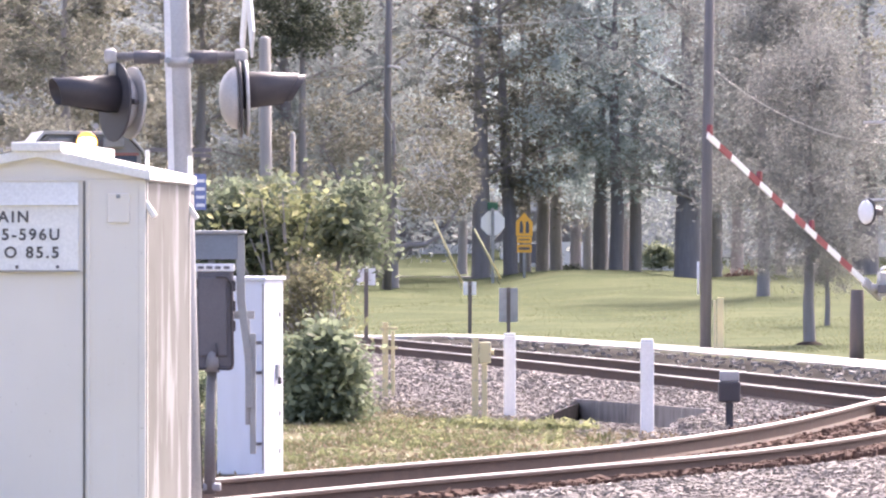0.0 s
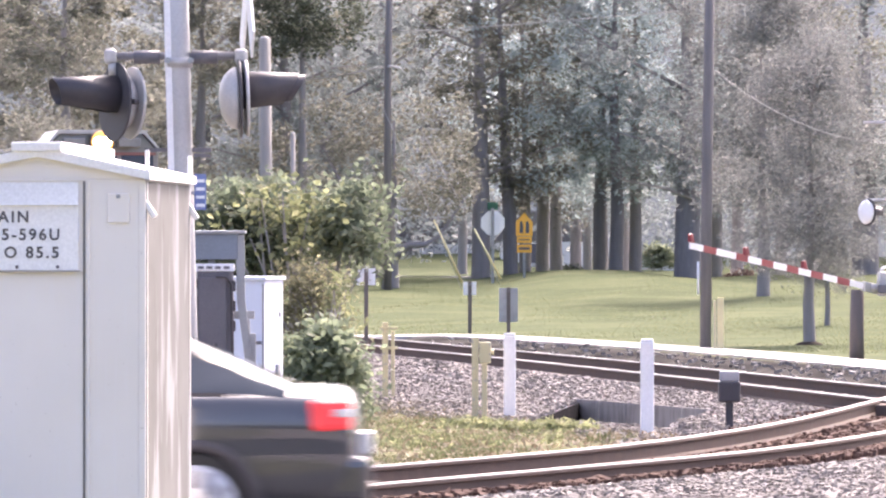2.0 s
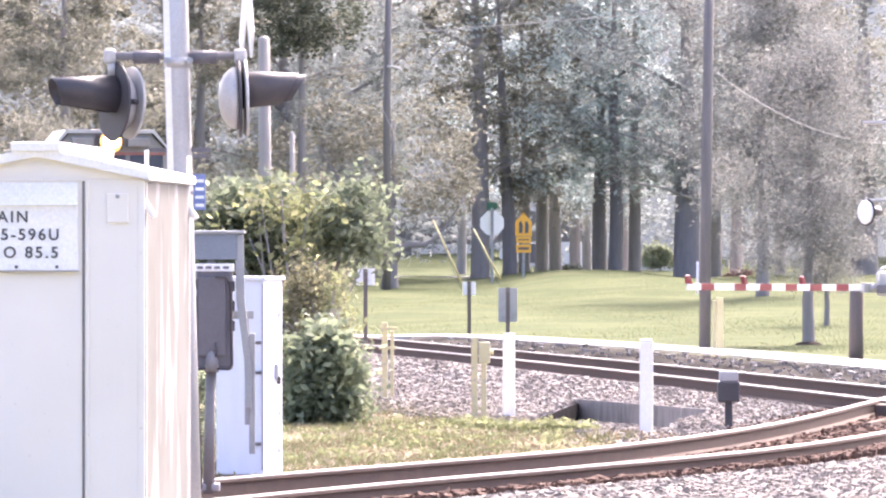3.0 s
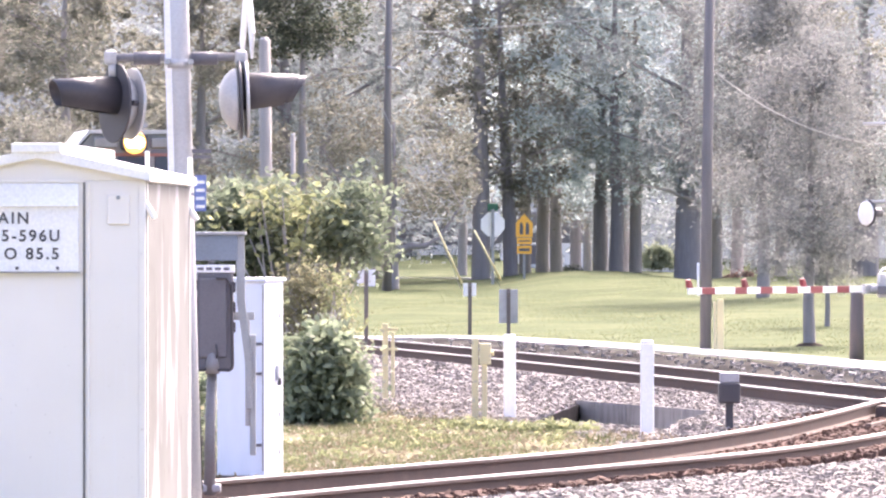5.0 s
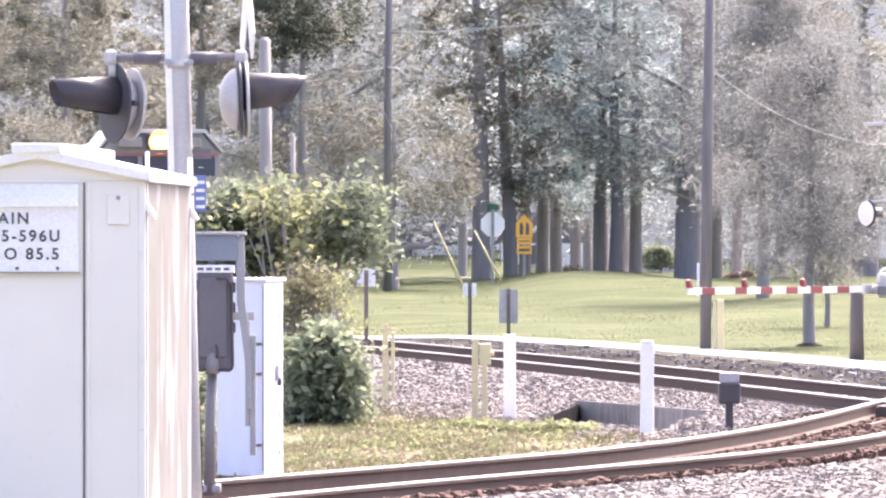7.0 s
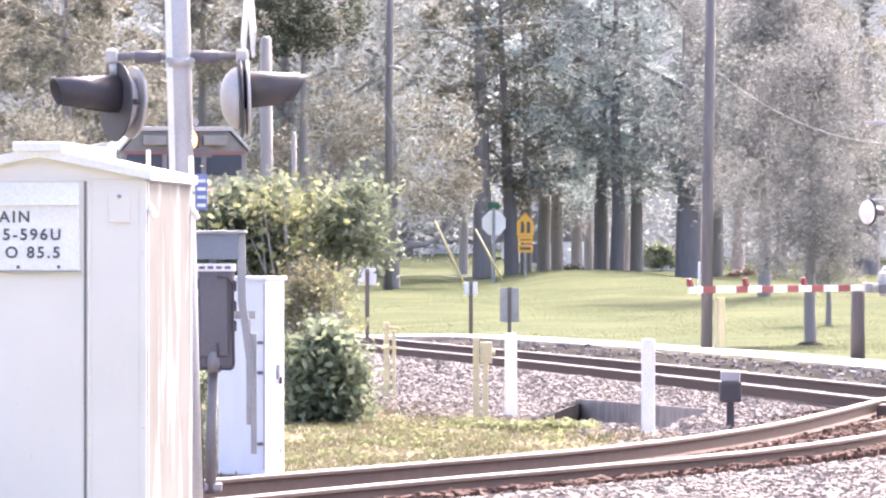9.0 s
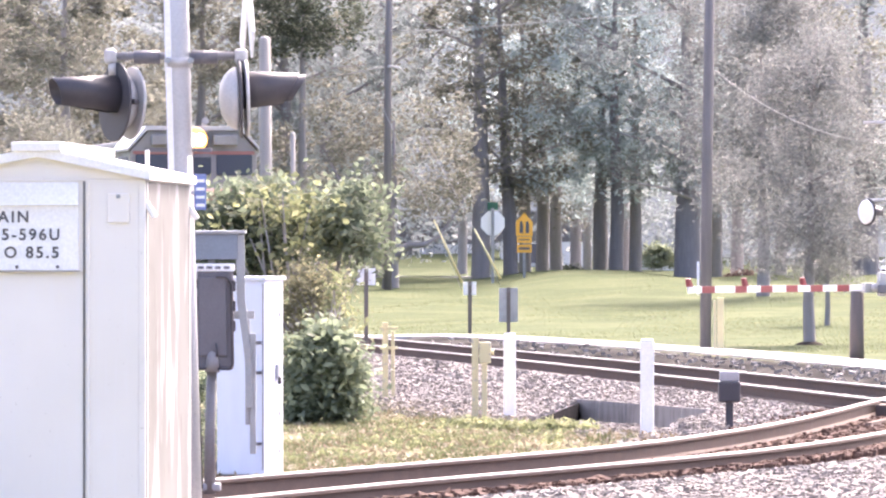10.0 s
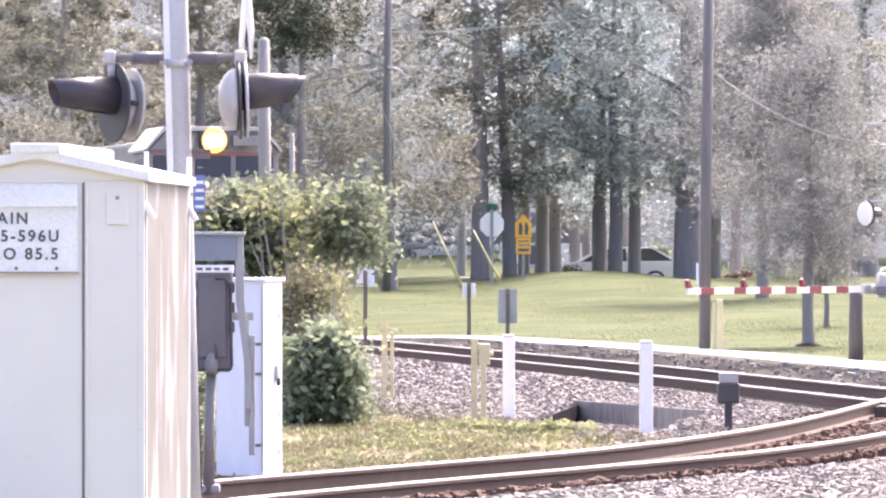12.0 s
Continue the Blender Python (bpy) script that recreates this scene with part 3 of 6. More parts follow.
# ---- relay hut ----
def hut():
    h = thing("relay_hut", "grey-white painted steel relay hut with a low gabled roof", "equipment hut", pose(-1.533, 26.0, 0, 0, 0, -4.3))
    w, d, top = 1.1, 1.83, 2.19
    part("wall", bevelled(slab(bmesh.new(), -w, 0, 0, d, 0.08, top), 0.008), M["hut"], h)
    # its colour is far darker than the front to offset the sunlight on it
    part("side_panel", slab(bmesh.new(), 0.0005, 0.01, 0.022, d - 0.032, 0.1, top - 0.012), M["hut_side"], h, "chalky weathered side panel, darkened against the sun")
    part("plinth", slab(bmesh.new(), -w - 0.04, 0.04, -0.04, d + 0.04, 0, 0.08), M["concrete"], h)
    bm = bmesh.new()
    o = 0.035
    plate(bm, [(-w - o, top - 0.005), (-w / 2, top + 0.115), (o, top - 0.005), (o, top + 0.04), (-w / 2, top + 0.165), (-w - o, top + 0.04)], d + 0.1, Matrix.Translation((0, -0.05, 0)))
    roof = part("roof", bm, M["hut_roof"], h, "white folded steel gable roof")
    part("gable", plate(bmesh.new(), [(-w, top), (0, top), (-w / 2, top + 0.118)], 0.02, Matrix.Translation((0, 0.001, 0))), M["hut"], h)
    part("vent_cap", bevelled(slab(bmesh.new(), -w / 2 - 0.13, -w / 2 + 0.13, -0.07, d + 0.07, top + 0.14, top + 0.19), 0.01), M["hut_roof"], roof)
    for x, name in ((-0.312, "door_seam"), (-w + 0.06, "door_seam")):
        part(name, slab(bmesh.new(), x - 0.006, x + 0.006, -0.004, 0.001, 0.12, top - 0.01), M["seam"], h)
        part("door_edge", bevelled(slab(bmesh.new(), x + 0.012, x + 0.03, -0.012, 0, 0.12, top - 0.01), 0.004), M["hut"], h)
    part("door_lintel", bevelled(slab(bmesh.new(), -w + 0.05, -0.31, -0.01, 0, top - 0.012, top), 0.003), M["hut"], h)
    # corner folds and side ribs
    for y in (0.03, d - 0.03):
        part("side_rib", bevelled(slab(bmesh.new(), 0, 0.012, y, y + 0.025, 0.1, top - 0.01), 0.004), M["hut"], h)
    part("corner_fold", bevelled(slab(bmesh.new(), -0.03, 0.006, -0.006, 0.02, 0.09, top - 0.012), 0.003), M["hut"], h)
    for y in (0.02, d - 0.06):
        part("lifting_lug", bevelled(slab(bmesh.new(), 0.0, 0.02, y, y + 0.03, top + 0.01, top + 0.15), 0.005), M["hut_roof"], h, "white painted lifting lug")
        tilt = pose(0.02, y + 0.02, top - 0.15, 0, -33, 0)
        part("roof_stay", bevelled(slab(bmesh.new(), -0.015, 0.015, -0.02, 0.02, -0.055, 0.06, tilt), 0.008), M["hut_roof"], h, "white painted stay bracket")
    small = part("cover_plate", bevelled(slab(bmesh.new(), -0.19, -0.075, -0.014, 0, 1.963, 2.115), 0.005), M["hut"], h, "small blank cover plate")
    part("knob", tube(bmesh.new(), [(-0.133, -0.026, 2.1), (-0.133, -0.01, 2.1)], 0.011), M["galv"], small)
    # sign board with a sloping hood
    board = part("sign_board", bevelled(slab(bmesh.new(), -0.86, -0.338, -0.03, 0, 1.72, 2.06), 0.004), M["sign_white"], h, "white sign board with black lettering")
    bm = bmesh.new()
    vs = [bm.verts.new(v) for v in ((-0.86, -0.002, 2.175), (-0.342, -0.002, 2.175), (-0.335, -0.05, 2.055), (-0.865, -0.05, 2.055), (-0.86, -0.002, 2.055), (-0.342, -0.002, 2.055))]
    for f in ((0, 1, 2, 3), (1, 5, 2), (0, 3, 4), (3, 2, 5, 4)):
        bm.faces.new([vs[i] for i in f])
    part("sign_hood", bm, M["hut_roof"], board)
    part("sign_rim", slab(bmesh.new(), -0.865, -0.333, -0.036, 0, 1.712, 1.72), M["grey_metal"], board)
    for x in (-0.655, -0.445):
        part("screw", tube(bmesh.new(), [(x, -0.038, 1.738), (x, -0.029, 1.738)], 0.009), M["dark_grey"], board)
    for text, right, z in (("MAIN", -0.592, 1.968), ("5-596U", -0.432, 1.877), ("O 85.5", -0.436, 1.785)):
        c = bpy.data.curves.new("lettering", "FONT")
        c.body, c.size, c.extrude, c.align_x, c.space_character, c.offset = text, 0.082, 0.0015, "RIGHT", 1.27, 0.0016
        c.materials.append(M["ink"])
        ob = new("lettering", c)
        ob.parent = board
        ob.matrix_basis = pose(right, -0.033, z, 90, 0, 0)


hut()


# ---- crossing signal by the hut ----
def arc_tube(bm, r0, r1, x0, x1, a0, a1, thick=0.006, seg=20, cut=0.0):
    """A hood: part of a tube along x, open where the arc ends; cut slants its far end."""
    grid = []
    for r_in in (0, thick):
        for x, r in ((x0, r0), (x1, r1)):
            ring = []
            for k in range(seg + 1):
                a = a0 + (a1 - a0) * k / seg
                lower = (1 - math.sin(a)) / 2
                ring.append(bm.verts.new((x + (cut * lower if x == x1 else 0), (r - r_in) * math.cos(a), (r - r_in) * math.sin(a))))
            grid.append(ring)
    for k in range(seg):
        for a, b in ((0, 1), (3, 2), (1, 3), (2, 0)):
            f = bm.faces.new((grid[a][k], grid[a][k + 1], grid[b][k + 1], grid[b][k]))
            f.smooth = True
    return bm


def dome(bm, rings, seg=24):
    """A body turned about x: rings of (x, radius)."""
    rows = [[bm.verts.new((x, r * math.cos(2 * math.pi * k / seg), r * math.sin(2 * math.pi * k / seg))) for k in range(seg)] for x, r in rings]
    for a, b in zip(rows, rows[1:]):
        for k in range(seg):
            f = bm.faces.new((a[k], a[(k + 1) % seg], b[(k + 1) % seg], b[k]))
            f.smooth = True
    bm.faces.new(rows[0])
    bm.faces.new(rows[-1][::-1])
    return bm


def flasher(parent, x, z, turn, tip, rear, rear_r, reach, mouth=0.088, lip=False, cut=0.06):
    at = pose(x, 0, z, 0, tip, turn)
    body = part("flasher_housing", dome(bmesh.new(), [(0.0, 0.2), (0.02, 0.2), (0.05, 0.185), (0.085, 0.15), (0.11, 0.1), (0.12, 0.04)]), M["alu"], parent, "weathered aluminium lamp housing", at)
    part("background_disc", dome(bmesh.new(), [(-0.02, 0.255), (-0.012, 0.258), (-0.002, 0.25)]), M["hood_black"], body, "matt black background disc")
    part("hood", arc_tube(bmesh.new(), 0.13, mouth, -0.02, -reach, radians(-62), radians(242), cut=cut), M["hood_black"], body, "faded black lamp hood", pose(0, 0, 0.045))
    if lip:
        part("hood_lip", arc_tube(bmesh.new(), mouth * 0.94, mouth * 0.9, 0.12 - reach, -reach - 0.05, radians(-50), radians(230), cut=cut), M["hood_black"], body, "", pose(0, 0, 0.045))
    part("lens", dome(bmesh.new(), [(-0.05, 0.05), (-0.035, 0.1), (-0.02, 0.11)]), M["lens_red"], body, "unlit red lens", pose(0, 0, 0.045))
    part("rear_disc", dome(bmesh.new(), [(rear + 0.035, rear_r - 0.005), (rear + 0.05, rear_r), (rear + 0.057, rear_r - 0.01)]), M["alu"], body)
    part("bolt", tube(bmesh.new(), [(0.02, -0.21, 0.0), (0.06, -0.19, 0.0)], 0.018), M["hood_black"], body)
    return body


def crossing_signal():
    s = thing("crossing_signal", "aluminium crossing signal mast with two pairs of hooded lamps", "railway signal", pose(-1.62, 32.6, 0))
    lean = pose(0, 0, 0, 0, -1.53, 0)
    part("mast", tube(bmesh.new(), [lean @ Vector((0, 0, z)) for z in (0, 1.5, 3, 4.6)], 0.074, 20), M["alu"], s, "weathered aluminium mast", None)
    part("mast_strip", slab(bmesh.new(), -0.084, -0.04, -0.06, -0.02, 0, 4.6, lean), M["post_white"], s, "pale conduit strapped to the mast")
    part("base", bevelled(slab(bmesh.new(), -0.2, 0.2, -0.2, 0.2, 0, 0.12), 0.02), M["concrete"], s)
    part("cross_arm", tube(bmesh.new(), [(-0.54, 0, 3.07), (0.35, 0, 3.075)], 0.028), M["dull_zinc"], s)
    for x in (-0.25, 0.12):
        part("arm_sleeve", tube(bmesh.new(), [(x - 0.12, 0, 3.065), (x + 0.05, 0, 3.065)], 0.045), M["dark_grey"], s)
    part("clamp", tube(bmesh.new(), [(-0.083, 0, 3.0), (-0.083, 0, 3.06)], 0.092, 20), M["alu"], s)
    for x in (-0.15, 0.0):
        part("clamp_bolt", tube(bmesh.new(), [(x, -0.12, 3.04), (x, -0.06, 3.04)], 0.02), M["galv"], s)
    for x in (-0.52, 0.32):
        knuckle = part("hanger", bevelled(slab(bmesh.new(), x - 0.042, x + 0.042, -0.042, 0.042, 3.02, 3.12), 0.03, 3), M["alu"], s)
        part("drop_pipe", tube(bmesh.new(), [(x + 0.02, 0, 2.93), (x + 0.01, 0, 3.05)], 0.03, 12), M["alu"], knuckle)
    flasher(s, -0.48, 2.775, 27, 2, 0.055, 0.235, 0.46)
    flasher(s, 0.3, 2.8, 185, 2, -0.1, 0.25, 0.4, 0.104, True, 0.12)
    # crossbuck, seen almost on edge
    for a in (45, -45):
        part("crossbuck_board", bevelled(slab(bmesh.new(), -0.008, 0.008, -0.61, 0.61, -0.115, 0.115, pose(0.36, 0, 3.56, 0, 0, 7) @ pose(0, 0, 0, a, 0, 0)), 0.003), M["sign_white"], s, "white crossbuck board")
    part("crossbuck_bracket", tube(bmesh.new(), [(-0.09, 0, 3.56), (0.36, 0, 3.56)], 0.025), M["grey_metal"], s)
    part("lower_arm", slab(bmesh.new(), -0.3, 0.13, -0.02, 0.02, 2.455, 2.48), M["dark_grey"], s)
    part("lower_arm", slab(bmesh.new(), 0.02, 0.13, -0.12, -0.08, 2.42, 2.44), M["dark_grey"], s)
    plate_ob = part("notice_plate", bevelled(slab(bmesh.new(), 0.03, 0.105, -0.2, -0.19, 2.08, 2.31), 0.003), M["plate_blue"], s, "small blue notice plate with white lines")
    part("notice_strap", slab(bmesh.new(), -0.07, 0.06, -0.19, -0.05, 2.18, 2.2), M["grey_metal"], s)
    for k in range(4):
        part("notice_line", slab(bmesh.new(), 0.04, 0.095, -0.2035, -0.2, 2.1 + 0.052 * k, 2.12 + 0.052 * k), M["sign_white"], plate_ob)


crossing_signal()


# ---- electric service beside the track ----
def service():
    s = thing("electric_service", "grey electric meter cabinet on galvanised struts with a conduit", "meter cabinet", pose(-1.73, 38.3, 0))
    can = part("meter_can", bevelled(slab(bmesh.new(), -0.14, 0.145, -0.1, 0.1, 0.915, 1.7), 0.03, 3), M["dark_grey"], s, "dull grey meter can")
    part("can_lid", bevelled(slab(bmesh.new(), -0.15, 0.155, -0.11, 0.08, 1.66, 1.72), 0.012), M["post_white"], can)
    part("can_cover", bevelled(slab(bmesh.new(), -0.115, 0.1, -0.12, -0.1, 1.02, 1.62), 0.012), M["dark_grey"], can)
    part("can_handle", tube(bmesh.new(), [(0.02, -0.13, 1.12), (0.03, -0.14, 1.05), (0.015, -0.13, 1.0)], 0.008), M["hood_black"], can)
    for k in range(4):
        part("lid_slot", slab(bmesh.new(), -0.12 + 0.065 * k, -0.075 + 0.065 * k, -0.1125, -0.109, 1.68, 1.7), M["dark_grey"], can)
    for z in (1.0, 1.16, 1.5, 1.63):
        part("can_hinge", bevelled(slab(bmesh.new(), -0.19, -0.12, -0.11, -0.06, z - 0.03, z + 0.03), 0.008), M["galv"], can)
    for k in range(9):
        part("cable_tie", slab(bmesh.new(), -0.185, -0.14, -0.05, -0.03, 1.12 + 0.055 * k, 1.145 + 0.055 * k), M["hood_black"], can)
    for z in (1.25, 1.4, 1.55):
        part("latch", bevelled(slab(bmesh.new(), 0.125, 0.165, -0.12, -0.07, z - 0.04, z + 0.04), 0.008), M["hood_black"], can)
    top = part("switch_box", bevelled(slab(bmesh.new(), -0.155, 0.18, -0.08, 0.12, 1.75, 1.95), 0.012), M["panel_blue"], s, "blue-grey switch box with a rain lid")
    part("rain_lid", bevelled(slab(bmesh.new(), -0.16, 0.24, -0.1, 0.14, 1.945, 1.97), 0.006), M["galv"], top)
    part("strut", bevelled(plate(bmesh.new(), [(0.163, 1.94), (0.228, 1.94), (0.236, 1.45), (0.285, 1.0), (0.29, 0.63), (0.243, 0.63), (0.233, 1.0), (0.172, 1.45)], 0.05, Matrix.Translation((0, -0.05, 0))), 0.005), M["galv"], s)
    part("hose", tube(bmesh.new(), [(0.02, -0.13, 1.62), (0.1, -0.13, 1.62), (0.135, -0.13, 1.56), (0.14, -0.13, 1.2), (0.145, -0.13, 0.96), (0.12, -0.13, 0.925), (-0.13, -0.13, 0.93), (-0.155, -0.12, 1.0), (-0.16, -0.11, 1.3)], 0.011, 8), M["hood_black"], s, "black cable looped round the can")
    part("hose", tube(bmesh.new(), [(-0.16, -0.1, 1.2), (-0.14, -0.12, 0.9), (-0.11, -0.1, 0.7), (-0.09, -0.06, 0.02)], 0.009, 8), M["hood_black"], s, "thin black drop cable")
    part("strut", bevelled(slab(bmesh.new(), 0.235, 0.27, 0.0, 0.05, 0.5, 1.3), 0.006), M["grey_metal"], s)
    part("strut", bevelled(slab(bmesh.new(), 0.27, 0.315, -0.02, 0.03, 0.28, 1.19), 0.006), M["galv"], s)
    part("back_rail", slab(bmesh.new(), -0.16, 0.3, 0.09, 0.13, 1.3, 1.36), M["galv"], s)
    part("support_post", slab(bmesh.new(), -0.05, 0.0, 0.03, 0.08, 0, 1.9), M["galv"], s)
    part("conduit", tube(bmesh.new(), [(-0.035, -0.02, -0.02), (-0.03, -0.02, 0.5), (-0.015, -0.02, 0.95)], [0.046, 0.039, 0.039], 14), M["dull_zinc"], s)
    part("conduit_cap", tube(bmesh.new(), [(-0.01, -0.11, 0.9), (-0.01, -0.11, 0.99), (-0.01, -0.11, 1.04), (-0.01, -0.11, 1.06)], [0.055, 0.05, 0.035, 0.01], 14), M["dull_zinc"], s)
    part("conduit_collar", bevelled(slab(bmesh.new(), -0.13, 0.05, -0.06, 0.06, 0.0, 0.06), 0.015), M["grey_metal"], s)


service()


def relay_case():
    c = thing("relay_case", "white painted steel relay case with worn edges", "equipment case", pose(-1.816, 40.65, 0, 0, 0, 0))
    turn = pose(0, 0, 0, 0, 0, -15)
    body = part("case_body", bevelled(slab(bmesh.new(), 0, 0.4, 0, 0.52, 0.02, 1.58, turn), 0.01), M["case_white"], c)
    part("case_lid", bevelled(slab(bmesh.new(), -0.02, 0.42, -0.03, 0.54, 1.58, 1.61, turn), 0.006), M["case_white"], c)
    part("case_base", slab(bmesh.new(), 0.0, 0.4, 0.0, 0.52, 0.0, 0.02, turn), M["seam"], c)
    for z in (0.27, 0.84, 1.08):
        part("hinge", bevelled(slab(bmesh.new(), 0.3, 0.38, -0.02, 0.0, z - 0.012, z + 0.012, turn), 0.005), M["dark_grey"], body)
    for z in (1.44, 1.36, 1.3):
        part("latch_mark", bevelled(slab(bmesh.new(), 0.2, 0.24, -0.02, 0.0, z - 0.015, z + 0.015, turn), 0.004), M["dark_grey"], body)
    lock = part("lock", bevelled(slab(bmesh.new(), 0.4, 0.425, 0.3, 0.36, 0.78, 0.9, turn), 0.006), M["galv"], body, "small padlocked hasp")
    part("padlock", bevelled(slab(bmesh.new(), 0.415, 0.44, 0.31, 0.35, 0.74, 0.8, turn), 0.006), M["hood_black"], lock)
    part("door_edge", slab(bmesh.new(), 0.385, 0.392, -0.006, 0, 0.06, 1.55, turn), M["seam"], body)
    for z in (0.2, 0.5, 0.83, 1.3):
        part("rust_clip", bevelled(slab(bmesh.new(), 0.4, 0.408, 0.4, 0.44, z - 0.02, z + 0.02, turn), 0.003), M["galv"], body)


relay_case()


# ---- posts along the track ----
def white_post(x, y, top):
    p = thing("marker_post", "white painted steel marker post on the verge", "post", pose(x, y, 0), "white posts")
    part("post", bevelled(slab(bmesh.new(), -0.066, 0.066, -0.06, 0.06, -0.05, top - 0.03), 0.012), M["post_white"], p)
    part("cap", bevelled(slab(bmesh.new(), -0.06, 0.06, -0.055, 0.055, top - 0.032, top), 0.014), M["post_white"], p)


white_post(0.722, 54.84, 0.92)
white_post(2.04, 50.61, 0.93)


def yellow_stand(x, y, box):
    p = thing("yellow_stand", "chipped pale yellow steel stand beside the ballast", "post", pose(x, y, 0), "yellow stands")
    part("upright", bevelled(slab(bmesh.new(), -0.09, -0.02, -0.03, 0.03, -0.05, 0.88 if box else 0.93), 0.006), M["post_yellow"], p)
    if box:
        part("upright", bevelled(slab(bmesh.new(), 0.015, 0.075, -0.04, 0.02, -0.05, 0.6), 0.006), M["post_yellow"], p)
        b = part("junction_box", bevelled(slab(bmesh.new(), -0.01, 0.115, -0.07, 0.06, 0.6, 0.83), 0.012), M["post_yellow"], p)
        part("knob", tube(bmesh.new(), [(0.11, -0.02, 0.72), (0.15, -0.02, 0.72)], 0.03), M["post_yellow"], b)
        part("brace", slab(bmesh.new(), -0.03, 0.03, -0.02, 0.01, 0.1, 0.13), M["post_yellow"], p)
    else:
        part("upright", bevelled(slab(bmesh.new(), 0.015, 0.06, -0.03, 0.03, -0.05, 0.82), 0.006), M["post_yellow"], p)
        for z in (0.84, 0.6):
            part("crossbar", bevelled(slab(bmesh.new(), -0.12, 0.1, -0.04, 0.0, z, z + 0.035), 0.005), M["post_yellow"], p)


yellow_stand(-0.652, 62.1, False)
yellow_stand(0.401, 54.5, True)


def switch_stand():
    s = thing("switch_stand", "squat black switch stand with a grey cap in the ballast", "railway equipment", pose(3.03, 53.6, 0))
    part("stem", bevelled(slab(bmesh.new(), -0.04, 0.04, -0.04, 0.04, -0.1, 0.25), 0.008), M["hood_black"], s)
    part("body", bevelled(slab(bmesh.new(), -0.115, 0.115, -0.1, 0.1, 0.21, 0.43), 0.025, 3), M["hood_black"], s)
    part("cap", bevelled(slab(bmesh.new(), -0.1, 0.1, -0.08, 0.08, 0.43, 0.54), 0.015), M["grey_metal"], s, "dull grey metal cap")
    part("foot", slab(bmesh.new(), -0.1, 0.1, -0.09, 0.09, -0.12, -0.055), M["tie"], s)


switch_stand()


def drain_pit():
    d = thing("drain_pit", "open drain pit with stained concrete walls in the ballast, shade painted on one", "drain", kind="structure")
    c = [Vector(v) for v in ((0.9, 53.6), (1.62, 60.5), (2.95, 56.6), (2.25, 52.0))]
    for a, b, tall in ((c[0], c[1], -0.012), (c[1], c[2], 0.04), (c[2], c[3], -0.02), (c[3], c[0], -0.04)):
        way = (b - a).normalized()
        ang = math.degrees(math.atan2(way.y, way.x))
        n = 5 if tall == 0.04 else 1
        length = (b - a).length + 0.3
        for k in range(n):
            # the left wall takes the concrete with shade painted in
            part("wall_slab", bevelled(slab(bmesh.new(), -0.15 + length * k / n, -0.15 + length * (k + 1) / n - 0.012, -0.012, 0.016, -0.6, tall, pose(a.x, a.y, 0, 0, 0, ang)), 0.006), M["shaded_concrete" if tall == -0.012 else "concrete"], d)


drain_pit()


# ---- road signs and poles ----
def small_sign(x, y, w, h, z0, z1, mat, post, label):
    s = thing("road_sign", label, "sign", pose(x, y, float(height(x, y))), "small road signs")
    part("post", slab(bmesh.new(), -0.04, 0.04, -0.06, 0.0, -0.1, post), M["post_wood"], s)
    panel = part("panel", bevelled(slab(bmesh.new(), -w / 2, w / 2, 0.0, 0.012, z0, z1), 0.004), mat, s)
    part("bolt", tube(bmesh.new(), [(0, -0.07, z1 - 0.06), (0, -0.05, z1 - 0.06)], 0.015), M["galv"], panel)


small_sign(-1.508, 99.4, 0.36, 0.33, 1.12, 1.45, M["sign_white"], 1.44, "white sign panel seen from behind on a dark post")
small_sign(0.582, 109.8, 0.28, 0.3, 0.83, 1.12, M["sign_white"], 1.13, "small white sign panel on a thin dark post")
small_sign(1.39, 107.5, 0.4, 0.68, 0.28, 1.0, M["galv"], 1.02, "grey sign panel seen from behind on a dark post")


def stop_sign():
    x, y = 1.67, 170.0
    g = float(height(x, y))
    s = thing("stop_sign", "octagonal stop sign seen from its pale metal back", "sign", pose(x, y, 0))
    r = 0.43
    part("panel", plate(bmesh.new(), [(r * math.cos(radians(22.5 + 45 * k)), 2.7 + r * math.sin(radians(22.5 + 45 * k))) for k in range(8)], 0.012), M["sign_back"], s)
    part("post", slab(bmesh.new(), -0.05, 0.05, -0.06, -0.002, g - 0.1, 3.2), M["galv"], s)
    part("name_plate", bevelled(slab(bmesh.new(), -0.18, 0.18, -0.02, 0.0, 3.15, 3.4), 0.01), M["sign_green"], s, "dark green street plate")


stop_sign()


